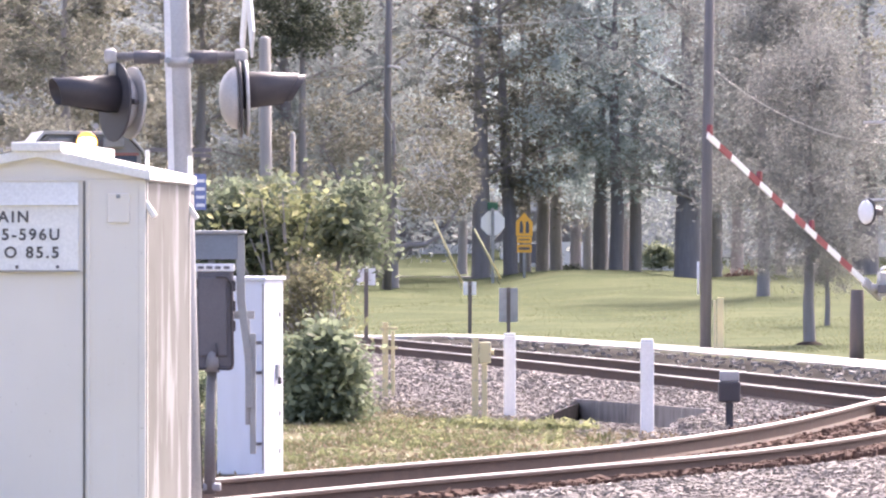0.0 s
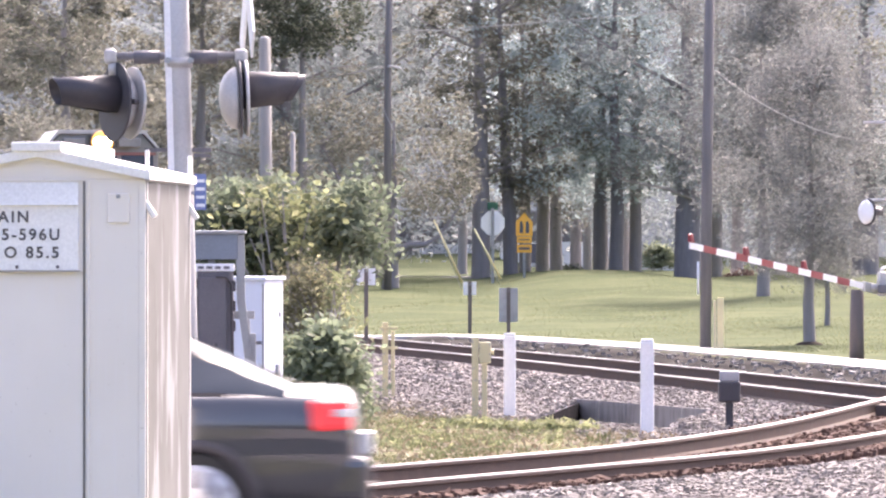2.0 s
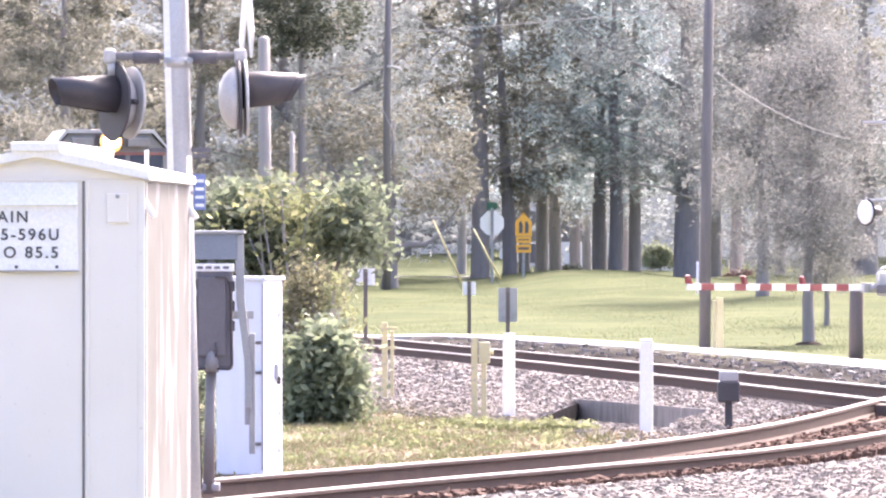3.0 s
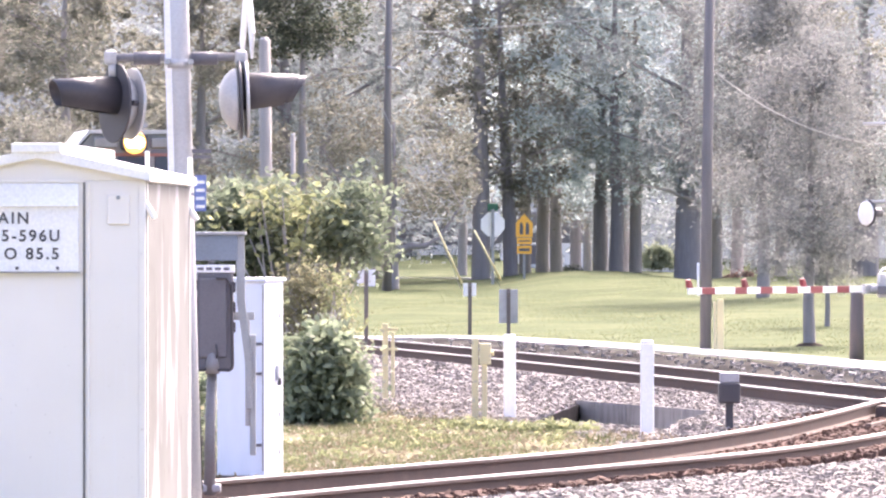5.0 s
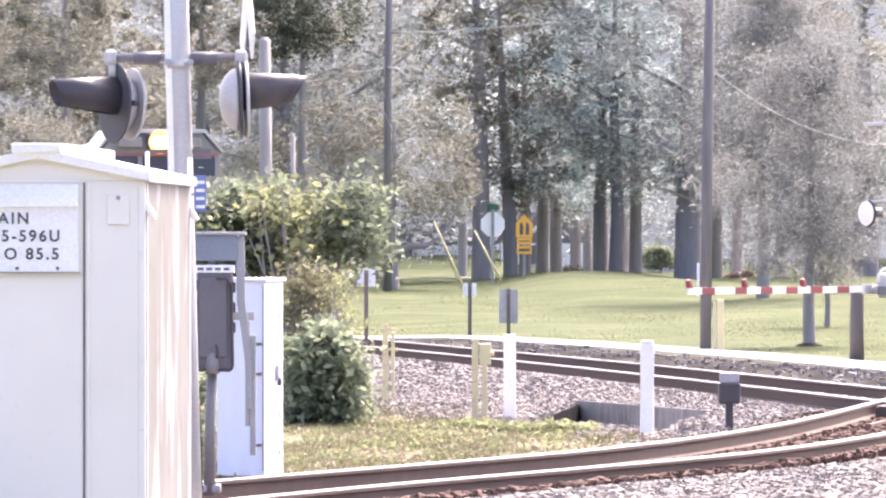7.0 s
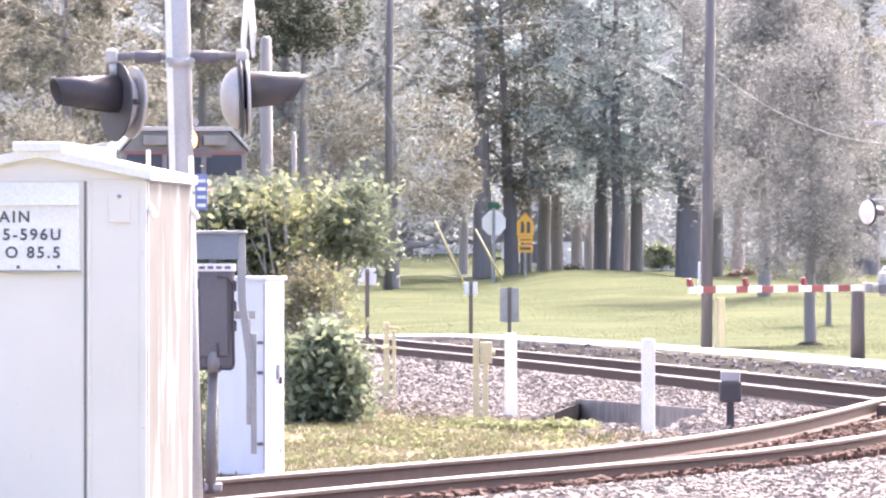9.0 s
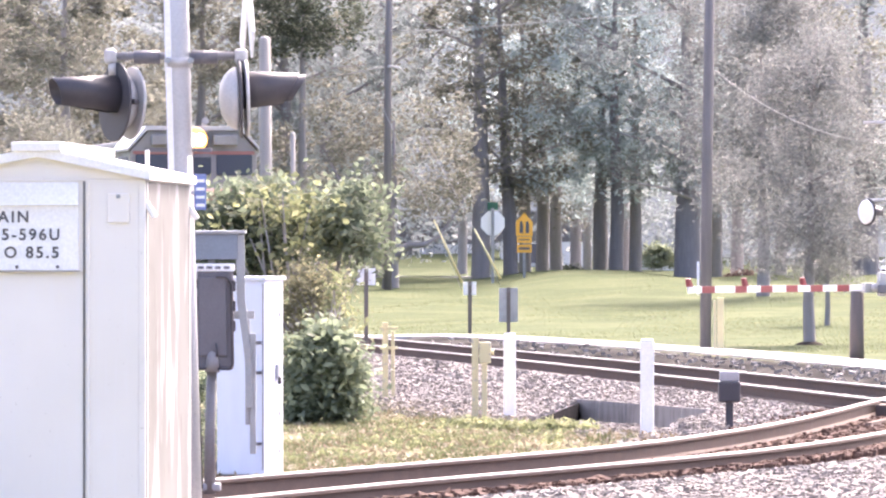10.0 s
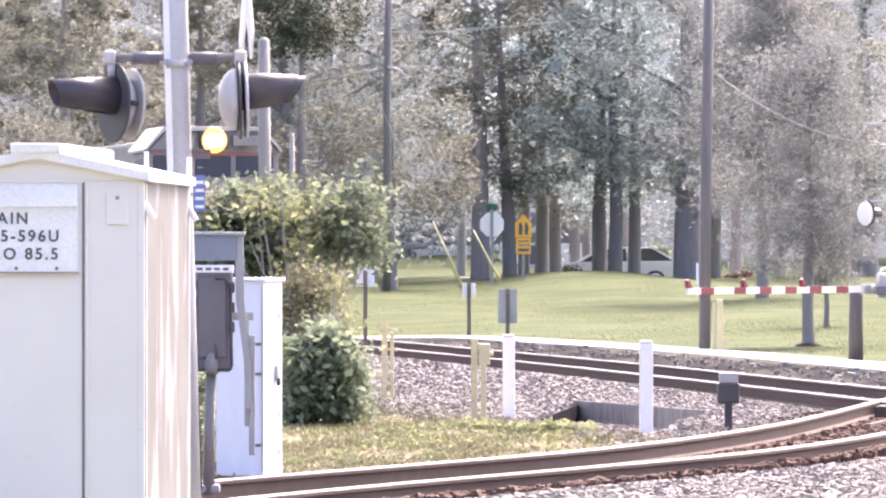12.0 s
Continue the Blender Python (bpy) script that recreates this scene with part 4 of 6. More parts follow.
def school_sign():
    x, y = 2.73, 170.0
    g = float(height(x, y))
    s = thing("school_sign", "yellow pentagonal warning sign with two plates below", "sign", pose(x, y, 0))
    part("post", slab(bmesh.new(), -0.04, 0.04, 0.015, 0.07, g - 0.1, 2.88), M["galv"], s)
    panel = part("panel", plate(bmesh.new(), [(-0.28, 2.27), (0.28, 2.27), (0.28, 2.74), (0, 3.06), (-0.28, 2.74)], 0.012), M["sign_yellow"], s)
    for x0 in (-0.1, 0.1):
        part("mark", plate(bmesh.new(), [(x0 - 0.06, 2.36), (x0 + 0.06, 2.36), (x0 + 0.07, 2.63), (x0 + 0.02, 2.77), (x0 - 0.05, 2.74)], 0.003, Matrix.Translation((0, -0.004, 0))), M["ink"], panel)
    for z0, z1 in ((2.03, 2.25), (1.71, 1.98)):
        lower = part("lower_plate", bevelled(slab(bmesh.new(), -0.25, 0.25, 0.0, 0.012, z0, z1), 0.004), M["sign_yellow"], s)
        part("mark", slab(bmesh.new(), -0.18, 0.18, -0.004, 0.0, z0 + 0.09, z1 - 0.09), M["ink"], lower)


school_sign()


def utility_pole():
    x, y = -1.78, 163.0
    g = float(height(x, y))
    p = thing("utility_pole", "tall weathered wooden utility pole on the lawn", "utility pole", pose(x, y, g))
    part("pole", tube(bmesh.new(), [(0, 0, -0.3), (0, 0, 6), (0.1, 0, 13)], [0.13, 0.115, 0.1], 12), M["pole_wood"], p)
    part("bracket", tube(bmesh.new(), [(0, -0.15, 7.2), (0.35, -0.15, 7.15), (0.6, -0.15, 6.9)], 0.05), M["galv"], p)
    w = thing("overhead_wire", "thin overhead wires strung from the pole", "cable", pose(x, y, g))
    part("wire", tube(bmesh.new(), [(0, 0, 7.2), (-1.3, 4, 7.1), (-3.2, 9, 7.0), (-20, 50, 8)], 0.03, 5), M["wire"], w)
    part("wire", tube(bmesh.new(), [(0, 0, 8.35), (1.6, -1, 8.3), (8, -6, 8.6), (30, -20, 10)], 0.02, 5), M["wire"], w)
    part("wire", tube(bmesh.new(), [(0.1, 0, 12), (0.7, 6, 9), (1.2, 10, 4.5)], 0.018, 5), M["wire"], w)


utility_pole()


def guy_guard(x0, x1, z0, z1, y):
    g = thing("guy_guard", "faded yellow guard sleeve on a guy wire", "guy wire", pose(0, y, 0), "guy wire guards")
    part("sleeve", tube(bmesh.new(), [(x0, 0, z0), (x1, 0.3, z1)], 0.036, 8), M["yellow_new"], g)
    part("wire", tube(bmesh.new(), [(x1 + (x1 - x0) * 0.08, 0.3, z1 - (z0 - z1) * 0.08 - 0.3), (x0, 0, z0), (x0 - (x1 - x0) * 2, -1, z0 + (z0 - z1) * 2)], 0.012, 5), M["wire"], g)


guy_guard(-0.29, 0.62, 2.76, 0.76, 163)
guy_guard(1.02, 1.89, 2.48, 0.85, 165)


def roadside_pole():
    x, y = 4.8, 92.65
    p = thing("roadside_pole", "dark wooden utility pole at the road edge", "utility pole", pose(x, y, 0))
    part("pole", tube(bmesh.new(), [(0, 0, -0.3), (0.03, 0, 3), (0.12, 0, 9)], [0.105, 0.1, 0.08], 12), M["pole_wood"], p)
    # added pale bar that puts the pole's sunlit edge into colour
    part("conduit", tube(bmesh.new(), [(-0.13, -0.03, 1.0), (-0.13, -0.03, 1.6)], 0.022, 8), M["post_white"], p, "short pale bar added for the pole's sunlit edge")
    w = thing("service_wire", "sagging service wire from the roadside pole", "cable", pose(x, y, 0))
    part("wire", tube(bmesh.new(), [(0.1 + 0.32 * k, 0.2 * k, 5.15 - 1.35 * (1 - (1 - k / 11) ** 2)) for k in range(12)] + [(6, 4, 3.8), (12, 8, 4.6)], 0.013, 5), M["wire"], w)
    y_post = thing("yellow_guard_post", "bright pale yellow guard post beside the pole", "post", pose(4.98, 91.6, 0))
    part("post", bevelled(slab(bmesh.new(), -0.02, 0.1, -0.04, 0.04, -0.1, 0.95), 0.012), M["yellow_new"], y_post)
    part("stiffener", bevelled(slab(bmesh.new(), -0.09, -0.035, -0.05, 0.02, -0.1, 0.9), 0.006), M["post_yellow"], y_post)


roadside_pole()


# ---- far crossing gate ----
GATE = Vector((7.07, 83.7, 1.19))


def far_gate():
    g = thing("gate_mechanism", "crossing gate post with lamps beside the road", "crossing gate", pose(GATE.x, GATE.y, 0))
    part("post", tube(bmesh.new(), [(-0.23, 0, -0.1), (-0.23, 0, 0.6), (-0.22, 0, 1.16)], [0.125, 0.115, 0.11], 12), M["post_wood"], g, "dark wooden support post")
    part("mast", tube(bmesh.new(), [(0.5, 0, 0), (0.5, 0, 4.5)], 0.07, 14), M["alu"], g)
    part("machine", bevelled(slab(bmesh.new(), 0.12, 0.48, -0.15, 0.2, 1.05, 1.45), 0.03), M["alu"], g)
    part("counterweight", bevelled(slab(bmesh.new(), 0.1, 0.75, -0.25, -0.15, 1.1, 1.24), 0.02), M["dark_grey"], g, "dark counterweight arm")
    part("guard_loop", tube(bmesh.new(), [(0.12, -0.2, 1.3), (0.12, -0.2, 1.42), (0.18, -0.2, 1.52), (0.3, -0.2, 1.55), (0.42, -0.2, 1.5)], 0.02, 8), M["post_white"], g)
    part("bearing", tube(bmesh.new(), [(-0.05, 0, 1.19), (0.15, 0, 1.19)], 0.07), M["alu"], g)
    part("cross_arm", tube(bmesh.new(), [(-0.1, 0, 2.64), (0.9, 0, 2.64)], 0.025), M["alu"], g)
    part("upper_arm", tube(bmesh.new(), [(-0.12, 0, 3.92), (0.9, 0, 3.92)], 0.03), M["alu"], g)
    lamp = part("lamp_disc", dome(bmesh.new(), [(-0.02, 0.19), (0.0, 0.2), (0.03, 0.17), (0.05, 0.06)]), M["post_white"], g, "pale lamp housing", pose(-0.08, 0, 2.44, 0, 0, 214))
    part("hood", arc_tube(bmesh.new(), 0.1, 0.09, -0.02, -0.3, radians(-40), radians(220)), M["hood_black"], lamp)
    part("background_disc", dome(bmesh.new(), [(-0.035, 0.23), (-0.028, 0.235), (-0.022, 0.225)]), M["hood_black"], lamp)
    part("lamp_hanger", slab(bmesh.new(), -0.1, -0.06, -0.02, 0.02, 2.5, 2.65), M["alu"], g)
    return g


GATE_THING = far_gate()


def gate_arm():
    """Arm along its own x; it turns about its foot."""
    length = 5.56
    arm = part("arm", bevelled(slab(bmesh.new(), -0.3, length, -0.012, 0.012, -0.052, 0.052), 0.004), M["gate_white"], GATE_THING, "red and white striped gate arm")
    for a, b in ((0.70, 1.09), (1.54, 1.92), (2.31, 2.67), (3.08, 3.44), (3.85, 4.2), (4.79, 5.17)):
        part("stripe", bevelled(slab(bmesh.new(), a, b, -0.015, 0.015, -0.055, 0.055), 0.003), M["gate_red"], arm, "dull red band")
    for d in (5.5, 3.87, 2.1):
        part("arm_lamp", bevelled(plate(bmesh.new(), [(d - 0.07, 0.05), (d + 0.07, 0.05), (d + 0.09, 0.17), (d + 0.03, 0.19), (d, 0.1)], 0.07, Matrix.Translation((0, -0.035, 0))), 0.015), M["gate_red"], arm, "small red arm lamp")
    part("root", bevelled(slab(bmesh.new(), -0.35, 0.25, -0.035, 0.035, -0.08, 0.08), 0.01), M["alu"], arm)
    return arm


GATE_ARM = gate_arm()


# ---- the dark saloon ----
def saloon():
    """Front towards -x; the ground is z = 0; wheels at x = -1.38 and 1.38."""
    car = thing("saloon_car", "dark blue-black saloon car with tinted windows", "car")
    # stations: x, half width, underside, shoulder height, deck height, half width of the deck
    st = [(-2.1, 0.55, 0.3, 0.46, 0.49, 0.5), (-2.08, 0.68, 0.24, 0.52, 0.56, 0.58), (-1.98, 0.79, 0.2, 0.59, 0.64, 0.66), (-1.8, 0.85, 0.2, 0.68, 0.73, 0.72), (-1.38, 0.885, 0.2, 0.79, 0.855, 0.76),
          (-0.95, 0.89, 0.19, 0.87, 0.935, 0.77), (-0.4, 0.895, 0.18, 0.91, 0.97, 0.77), (0.3, 0.9, 0.18, 0.93, 0.985, 0.76), (1.0, 0.9, 0.19, 0.94, 0.99, 0.76), (1.38, 0.895, 0.21, 0.945, 1.0, 0.75),
          (1.85, 0.86, 0.24, 0.94, 1.005, 0.72), (2.15, 0.8, 0.27, 0.92, 1.0, 0.66), (2.28, 0.74, 0.31, 0.87, 0.98, 0.62), (2.33, 0.68, 0.36, 0.7, 0.83, 0.55)]
    bm = bmesh.new()
    rows = []
    for x, w, lo, sh, dk, dw in st:
        half = [(0.0, lo), (w * 0.82, lo), (w * 0.97, lo + 0.1), (w, lo + (sh - lo) * 0.45), (w * 0.985, lo + (sh - lo) * 0.7), (w * 0.995, lo + (sh - lo) * 0.8), (w * 0.955, sh), (dw, dk - 0.015), (dw * 0.5, dk + 0.012), (0.0, dk + 0.02)]
        pts = half + [(-a, b) for a, b in half[-2:0:-1]]
        rows.append([bm.verts.new((x, a, b)) for a, b in pts])
    n = len(rows[0])
    for a, b in zip(rows, rows[1:]):
        for k in range(n):
            f = bm.faces.new((a[k], a[(k + 1) % n], b[(k + 1) % n], b[k]))
            f.smooth = True
    bm.faces.new(rows[0])
    bm.faces.new(rows[-1][::-1])
    body = part("body", bm, M["car_paint"], car, "glossy dark paint")
    sub = body.modifiers.new("smooth", "SUBSURF")
    sub.levels = sub.render_levels = 2
    # cabin: stations of x, base half width, base height, top half width, top height
    roof_line = [(-0.84, 0.96), (-0.52, 1.1), (-0.2, 1.305), (0.06, 1.385), (0.36, 1.415), (0.7, 1.405), (0.98, 1.365), (1.25, 1.3), (1.6, 1.15), (1.92, 1.01)]
    bm = bmesh.new()
    rows = []
    for x, z in roof_line:
        t = min(1, max(0, (z - 0.94) / 0.47))
        w = 0.775 - 0.2 * t
        rows.append([bm.verts.new(v) for v in ((x, -0.775, 0.93), (x, -w - 0.02, 0.93 + (z - 0.93) * 0.75), (x, -w + 0.02, z - 0.03), (x, -w * 0.5, z), (x, w * 0.5, z), (x, w - 0.02, z - 0.03), (x, w + 0.02, 0.93 + (z - 0.93) * 0.75), (x, 0.775, 0.93))])
    for a, b in zip(rows, rows[1:]):
        for k in range(7):
            f = bm.faces.new((a[k], a[k + 1], b[k + 1], b[k]))
            f.smooth = True
    cabin = part("window_glass", bm, M["car_glass"], car, "dark tinted window glass")
    # roof skin and pillars: a band over the glass
    bm = bmesh.new()
    rows = []
    for i, (x, z) in enumerate(roof_line):
        t = min(1, max(0, (z - 0.94) / 0.47))
        w = 0.775 - 0.2 * t
        edge = 0.93 + (z - 0.93) * 0.86
        rows.append([bm.verts.new(v) for v in ((x, -w - 0.012, edge), (x, -w + 0.015, z - 0.018), (x, -w * 0.5, z + 0.012), (x, w * 0.5, z + 0.012), (x, w - 0.015, z - 0.018), (x, w + 0.012, edge))])
    for i, (a, b) in enumerate(zip(rows, rows[1:])):
        for k in range(5):
            if k in (1, 2, 3) and (i < 2 or i > 6):
                continue
            f = bm.faces.new((a[k], a[k + 1], b[k + 1], b[k]))
            f.smooth = True
    part("roof", bm, M["car_paint"], car, "glossy dark roof and pillars")
    part("sunroof", bevelled(slab(bmesh.new(), -0.27, 0.08, -0.4, 0.4, -0.012, 0.012, pose(0.4, 0, 1.44, 0, -5, 0)), 0.006), M["car_glass"], car, "tilted open glass sunroof")
    for s in (-1, 1):
        w = 0.775
        part("belt_trim", slab(bmesh.new(), -0.85, 1.55, s * 0.79 - 0.008, s * 0.79 + 0.008, 0.955, 0.975), M["hood_black"], car)
        for x in (0.32, 1.12):
            part("pillar", slab(bmesh.new(), -0.03, 0.03, -0.012, 0.012, 0, 0.43, pose(x, s * 0.79, 0.94, s * 21, 0, 0)), M["hood_black"], car)
        mirror = part("mirror", bevelled(slab(bmesh.new(), -0.6, -0.44, s * 0.92 - 0.09, s * 0.92 + 0.09, 0.95, 1.08), 0.035, 3), M["car_paint"], car)
        part("mirror_foot", slab(bmesh.new(), -0.56, -0.5, min(s * 0.78, s * 0.86), max(s * 0.78, s * 0.86), 0.95, 0.99), M["hood_black"], mirror)
        for x in (0.05, 0.98):
            part("door_handle", bevelled(slab(bmesh.new(), x, x + 0.2, s * 0.885 - 0.02, s * 0.885 + 0.02, 0.79, 0.82), 0.008), M["car_paint"], car)
        for x in (-0.62, 0.3, 1.12):
            part("door_gap", slab(bmesh.new(), x, x + 0.008, s * 0.893 - 0.006, s * 0.893 + 0.006, 0.3, 0.88), M["ink"], car)
        part("side_lamp", bevelled(slab(bmesh.new(), -0.93, -0.78, s * 0.885 - 0.012, s * 0.885 + 0.012, 0.62, 0.645), 0.004), M["head_glass"], car)
        part("sill", bevelled(slab(bmesh.new(), -1.0, 1.0, s * 0.86 - 0.03, s * 0.86 + 0.03, 0.17, 0.27), 0.015), M["hood_black"], car)
        head = part("headlight", bevelled(slab(bmesh.new(), -0.28, 0.2, -0.07, 0.07, -0.06, 0.06, pose(-1.88, s * 0.7, 0.6, 0, 0, s * 28)), 0.04, 3), M["head_glass"], car, "clear glass headlight")
        tail = part("tail_light", bevelled(slab(bmesh.new(), -0.1, 0.15, -0.07, 0.07, -0.09, 0.09, pose(2.13, s * 0.74, 0.84, 0, 0, s * -27)), 0.04, 3), M["tail_red"], car, "red tail light")
        part("reversing_glass", bevelled(slab(bmesh.new(), 0.02, 0.14, -0.075, 0.075, 0.0, 0.05, pose(2.13, s * 0.74, 0.83, 0, 0, s * -27)), 0.01), M["head_glass"], tail)
    part("grille", bevelled(slab(bmesh.new(), -2.125, -2.05, -0.32, 0.32, 0.42, 0.55), 0.02), M["chrome"], car)
    part("front_bumper", bevelled(slab(bmesh.new(), -2.11, -1.87, -0.72, 0.72, 0.22, 0.42), 0.06, 3), M["car_paint"], car)
    part("rear_bumper", bevelled(slab(bmesh.new(), 2.05, 2.39, -0.74, 0.74, 0.34, 0.6), 0.06, 3), M["car_paint"], car)
    part("plate_panel", slab(bmesh.new(), 2.33, 2.392, -0.28, 0.28, 0.6, 0.72), M["sign_white"], car)
    wheels = []
    for x in (-1.38, 1.38):
        for s in (-1, 1):
            part("wheel_arch", arc_tube(bmesh.new(), 0.385, 0.385, -0.05, 0.05, radians(-12), radians(192), 0.07), M["hood_black"], car, "", pose(x, s * 0.865, 0.32, 0, 0, 90))
            wheel = part("tyre", dome(bmesh.new(), [(-0.1, 0.24), (-0.105, 0.29), (-0.08, 0.32), (0.08, 0.32), (0.105, 0.29), (0.1, 0.24)], 32), M["rubber"], car, "black rubber tyre", pose(x, s * 0.81, 0.32, 0, 0, 90))
            part("rim", dome(bmesh.new(), [(-0.112, 0.06), (-0.108, 0.235), (-0.095, 0.245), (0.095, 0.245), (0.108, 0.235), (0.112, 0.06)], 32), M["rim"], wheel, "silver alloy wheel")
            for k in range(10):
                part("spoke_gap", slab(bmesh.new(), -0.1165, 0.1165, -0.022, 0.022, 0.11, 0.21, pose(0, 0, 0, 36 * k, 0, 0)), M["dark_grey"], wheel)
            wheels.append((wheel, x, s))
    return car, wheels


SALOON, SALOON_WHEELS = saloon()


# ---- far traffic ----
def far_car():
    car = thing("estate_car", "pale silver estate car on the far road", "car")
    bm = plate(bmesh.new(), [(-2.3, 0.35), (-2.32, 0.7), (-2.1, 0.85), (-1.1, 0.98), (1.9, 1.02), (2.28, 0.95), (2.3, 0.4), (2.0, 0.25), (-2.0, 0.25)], 1.76, Matrix.Translation((0, -0.88, 0)))
    part("body", bevelled(bm, 0.06, 2), M["far_white"], car)
    bm = plate(bmesh.new(), [(-1.15, 0.96), (-0.35, 1.5), (1.3, 1.52), (2.1, 1.0)], 1.5, Matrix.Translation((0, -0.75, 0)))
    part("window_glass", bevelled(bm, 0.04, 2), M["car_glass"], car)
    part("roof", bevelled(slab(bmesh.new(), -0.5, 1.42, -0.72, 0.72, 1.5, 1.56), 0.025), M["far_white"], car)
    for s in (-0.76, 0.76):
        for x0, z0, x1, z1 in ((-1.2, 0.95, -0.38, 1.52), (1.32, 1.52, 2.12, 0.98), (0.45, 1.5, 0.5, 0.98)):
            part("pillar", tube(bmesh.new(), [(x0, s, z0), (x1, s * 0.98, z1)], 0.045, 6), M["far_white"], car)
    for x in (-1.4, 1.4):
        for s in (-0.8, 0.8):
            t = part("tyre", dome(bmesh.new(), [(-0.1, 0.27), (-0.1, 0.32), (0.1, 0.32), (0.1, 0.27)], 20), M["rubber"], car, "", pose(x, s, 0.32, 0, 0, 90))
            part("rim", dome(bmesh.new(), [(-0.11, 0.1), (-0.105, 0.22), (0.105, 0.22), (0.11, 0.1)], 16), M["rim"], t)
    car.scale = (1.18, 1.05, 1.0)
    return car


FAR_CAR = far_car()


# ---- locomotive: front towards -y of its own space, rail top at z = 0 ----
def locomotive():
    l = thing("locomotive", "approaching grey and red diesel locomotive with a lit headlight", "locomotive")
    part("frame", bevelled(slab(bmesh.new(), -1.5, 1.5, 0, 18.5, 1.15, 1.55), 0.04), M["loco_dark"], l)
    part("cab", bevelled(plate(bmesh.new(), [(-1.55, 1.55), (1.55, 1.55), (1.55, 3.98), (1.1, 4.48), (-1.1, 4.48), (-1.55, 3.98)], 2.6, Matrix.Translation((0, 2.2, 0))), 0.03), M["loco_grey"], l)
    # the pale alu also stands in for the highlight along the roof edges
    part("cab_roof", bevelled(plate(bmesh.new(), [(-1.62, 3.97), (-1.15, 4.49), (1.15, 4.49), (1.62, 3.97), (1.62, 4.04), (1.17, 4.58), (-1.17, 4.58), (-1.62, 4.04)], 2.8, Matrix.Translation((0, 2.1, 0))), 0.01), M["alu"], l, "pale grey bent cab roof")
    part("nose", bevelled(slab(bmesh.new(), -0.95, 0.95, 0.5, 2.2, 1.55, 3.05), 0.12, 3), M["loco_red"], l)
    part("long_hood", bevelled(slab(bmesh.new(), -0.95, 0.95, 4.8, 17.6, 1.55, 4.35), 0.1, 2), M["loco_grey"], l)
    for x0, x1 in ((-1.42, -0.55), (0.55, 1.42), (-0.42, 0.42)):
        w = part("front_window", bevelled(slab(bmesh.new(), x0, x1, 2.17, 2.21, 3.4, 3.9), 0.03), M["loco_glass"], l, "bluish cab window")
        part("window_frame", slab(bmesh.new(), x0 - 0.06, x1 + 0.06, 2.16, 2.2, 3.9, 3.98), M["loco_red"], w)
    for s in (-1, 1):
        part("side_window", bevelled(slab(bmesh.new(), s * 1.55 - 0.02, s * 1.55 + 0.02, 2.6, 4.2, 3.25, 3.85), 0.01), M["loco_glass"], l)
        part("number_board", bevelled(slab(bmesh.new(), s * 0.75 - 0.3, s * 0.75 + 0.3, 2.02, 2.2, 4.12, 4.36), 0.03), M["loco_grey"], l, "dull number board")
        part("handrail", tube(bmesh.new(), [(s * 1.4, 0.1, 1.55), (s * 1.4, 0.1, 2.6), (s * 1.0, 0.3, 2.75)], 0.03, 6), M["loco_grey"], l)
        part("ditch_light", tube(bmesh.new(), [(s * 1.1, -0.05, 1.75), (s * 1.1, 0.1, 1.75)], 0.12, 12), M["headlight"], l)
        part("mirror", slab(bmesh.new(), s * 1.72 - 0.07, s * 1.72 + 0.07, 2.3, 2.33, 3.0, 3.4), M["loco_grey"], l)
        for y in (3.4, 14.5):
            part("bogie_frame", bevelled(slab(bmesh.new(), s * 1.05 - 0.1, s * 1.05 + 0.1, y - 2.1, y + 2.1, 0.4, 0.95), 0.05), M["loco_dark"], l)
            for k in (-1.7, 0, 1.7):
                part("wheel", dome(bmesh.new(), [(-0.06, 0.48), (-0.04, 0.51), (0.06, 0.51)], 20), M["rail_rust"], l, "", pose(s * 0.75, y + k, 0.51))
    part("beacon_housing", bevelled(slab(bmesh.new(), -0.34, 0.34, 1.98, 2.2, 4.06, 4.46), 0.05), M["loco_dark"], l)
    # an added glowing disc gives the headlights their orange glare
    part("glare_disc", dome(bmesh.new(), [(0.0, 0.28), (0.02, 0.3), (0.06, 0.3)], 24), M["glare_rim"], l, "warm glowing disc added for the headlight's glare", pose(0, 1.96, 4.25, 0, 0, 90))
    for x in (-0.1, 0.1):
        part("headlight", dome(bmesh.new(), [(-0.03, 0.1), (0.0, 0.145), (0.05, 0.145)], 20), M["headlight"], l, "glaring warm headlight", pose(x, 1.94, 4.25, 0, 0, 90))
    part("fuel_tank", bevelled(slab(bmesh.new(), -1.3, 1.3, 6.5, 11.5, 0.35, 1.15), 0.1), M["loco_dark"], l)
    part("plough", bevelled(slab(bmesh.new(), -1.4, 1.4, -0.15, 0.1, 0.2, 1.2), 0.05), M["loco_dark"], l)
    part("coupler", bevelled(slab(bmesh.new(), -0.15, 0.15, -0.6, 0, 0.75, 1.05), 0.04), M["loco_dark"], l)
    part("horn", tube(bmesh.new(), [(0.3, 2.6, 4.58), (0.3, 2.3, 4.72)], [0.04, 0.09], 8), M["loco_grey"], l)
    return l


LOCO = locomotive()


def weathered_pole(x, y, tall, r):
    p = thing("wooden_post", "weathered grey wooden pole behind the shrubs", "post", pose(x, y, float(height(x, y))), "weathered poles")
    part("pole", tube(bmesh.new(), [(0, 0, -0.3), (0.02, 0, tall * 0.5), (0.0, 0, tall)], [r * 1.1, r, r * 0.9], 12), M["grey_wood"], p)
    part("cap", tube(bmesh.new(), [(0, 0, tall), (0, 0, tall + 0.03)], [r * 0.9, r * 0.5], 12), M["galv"], p)


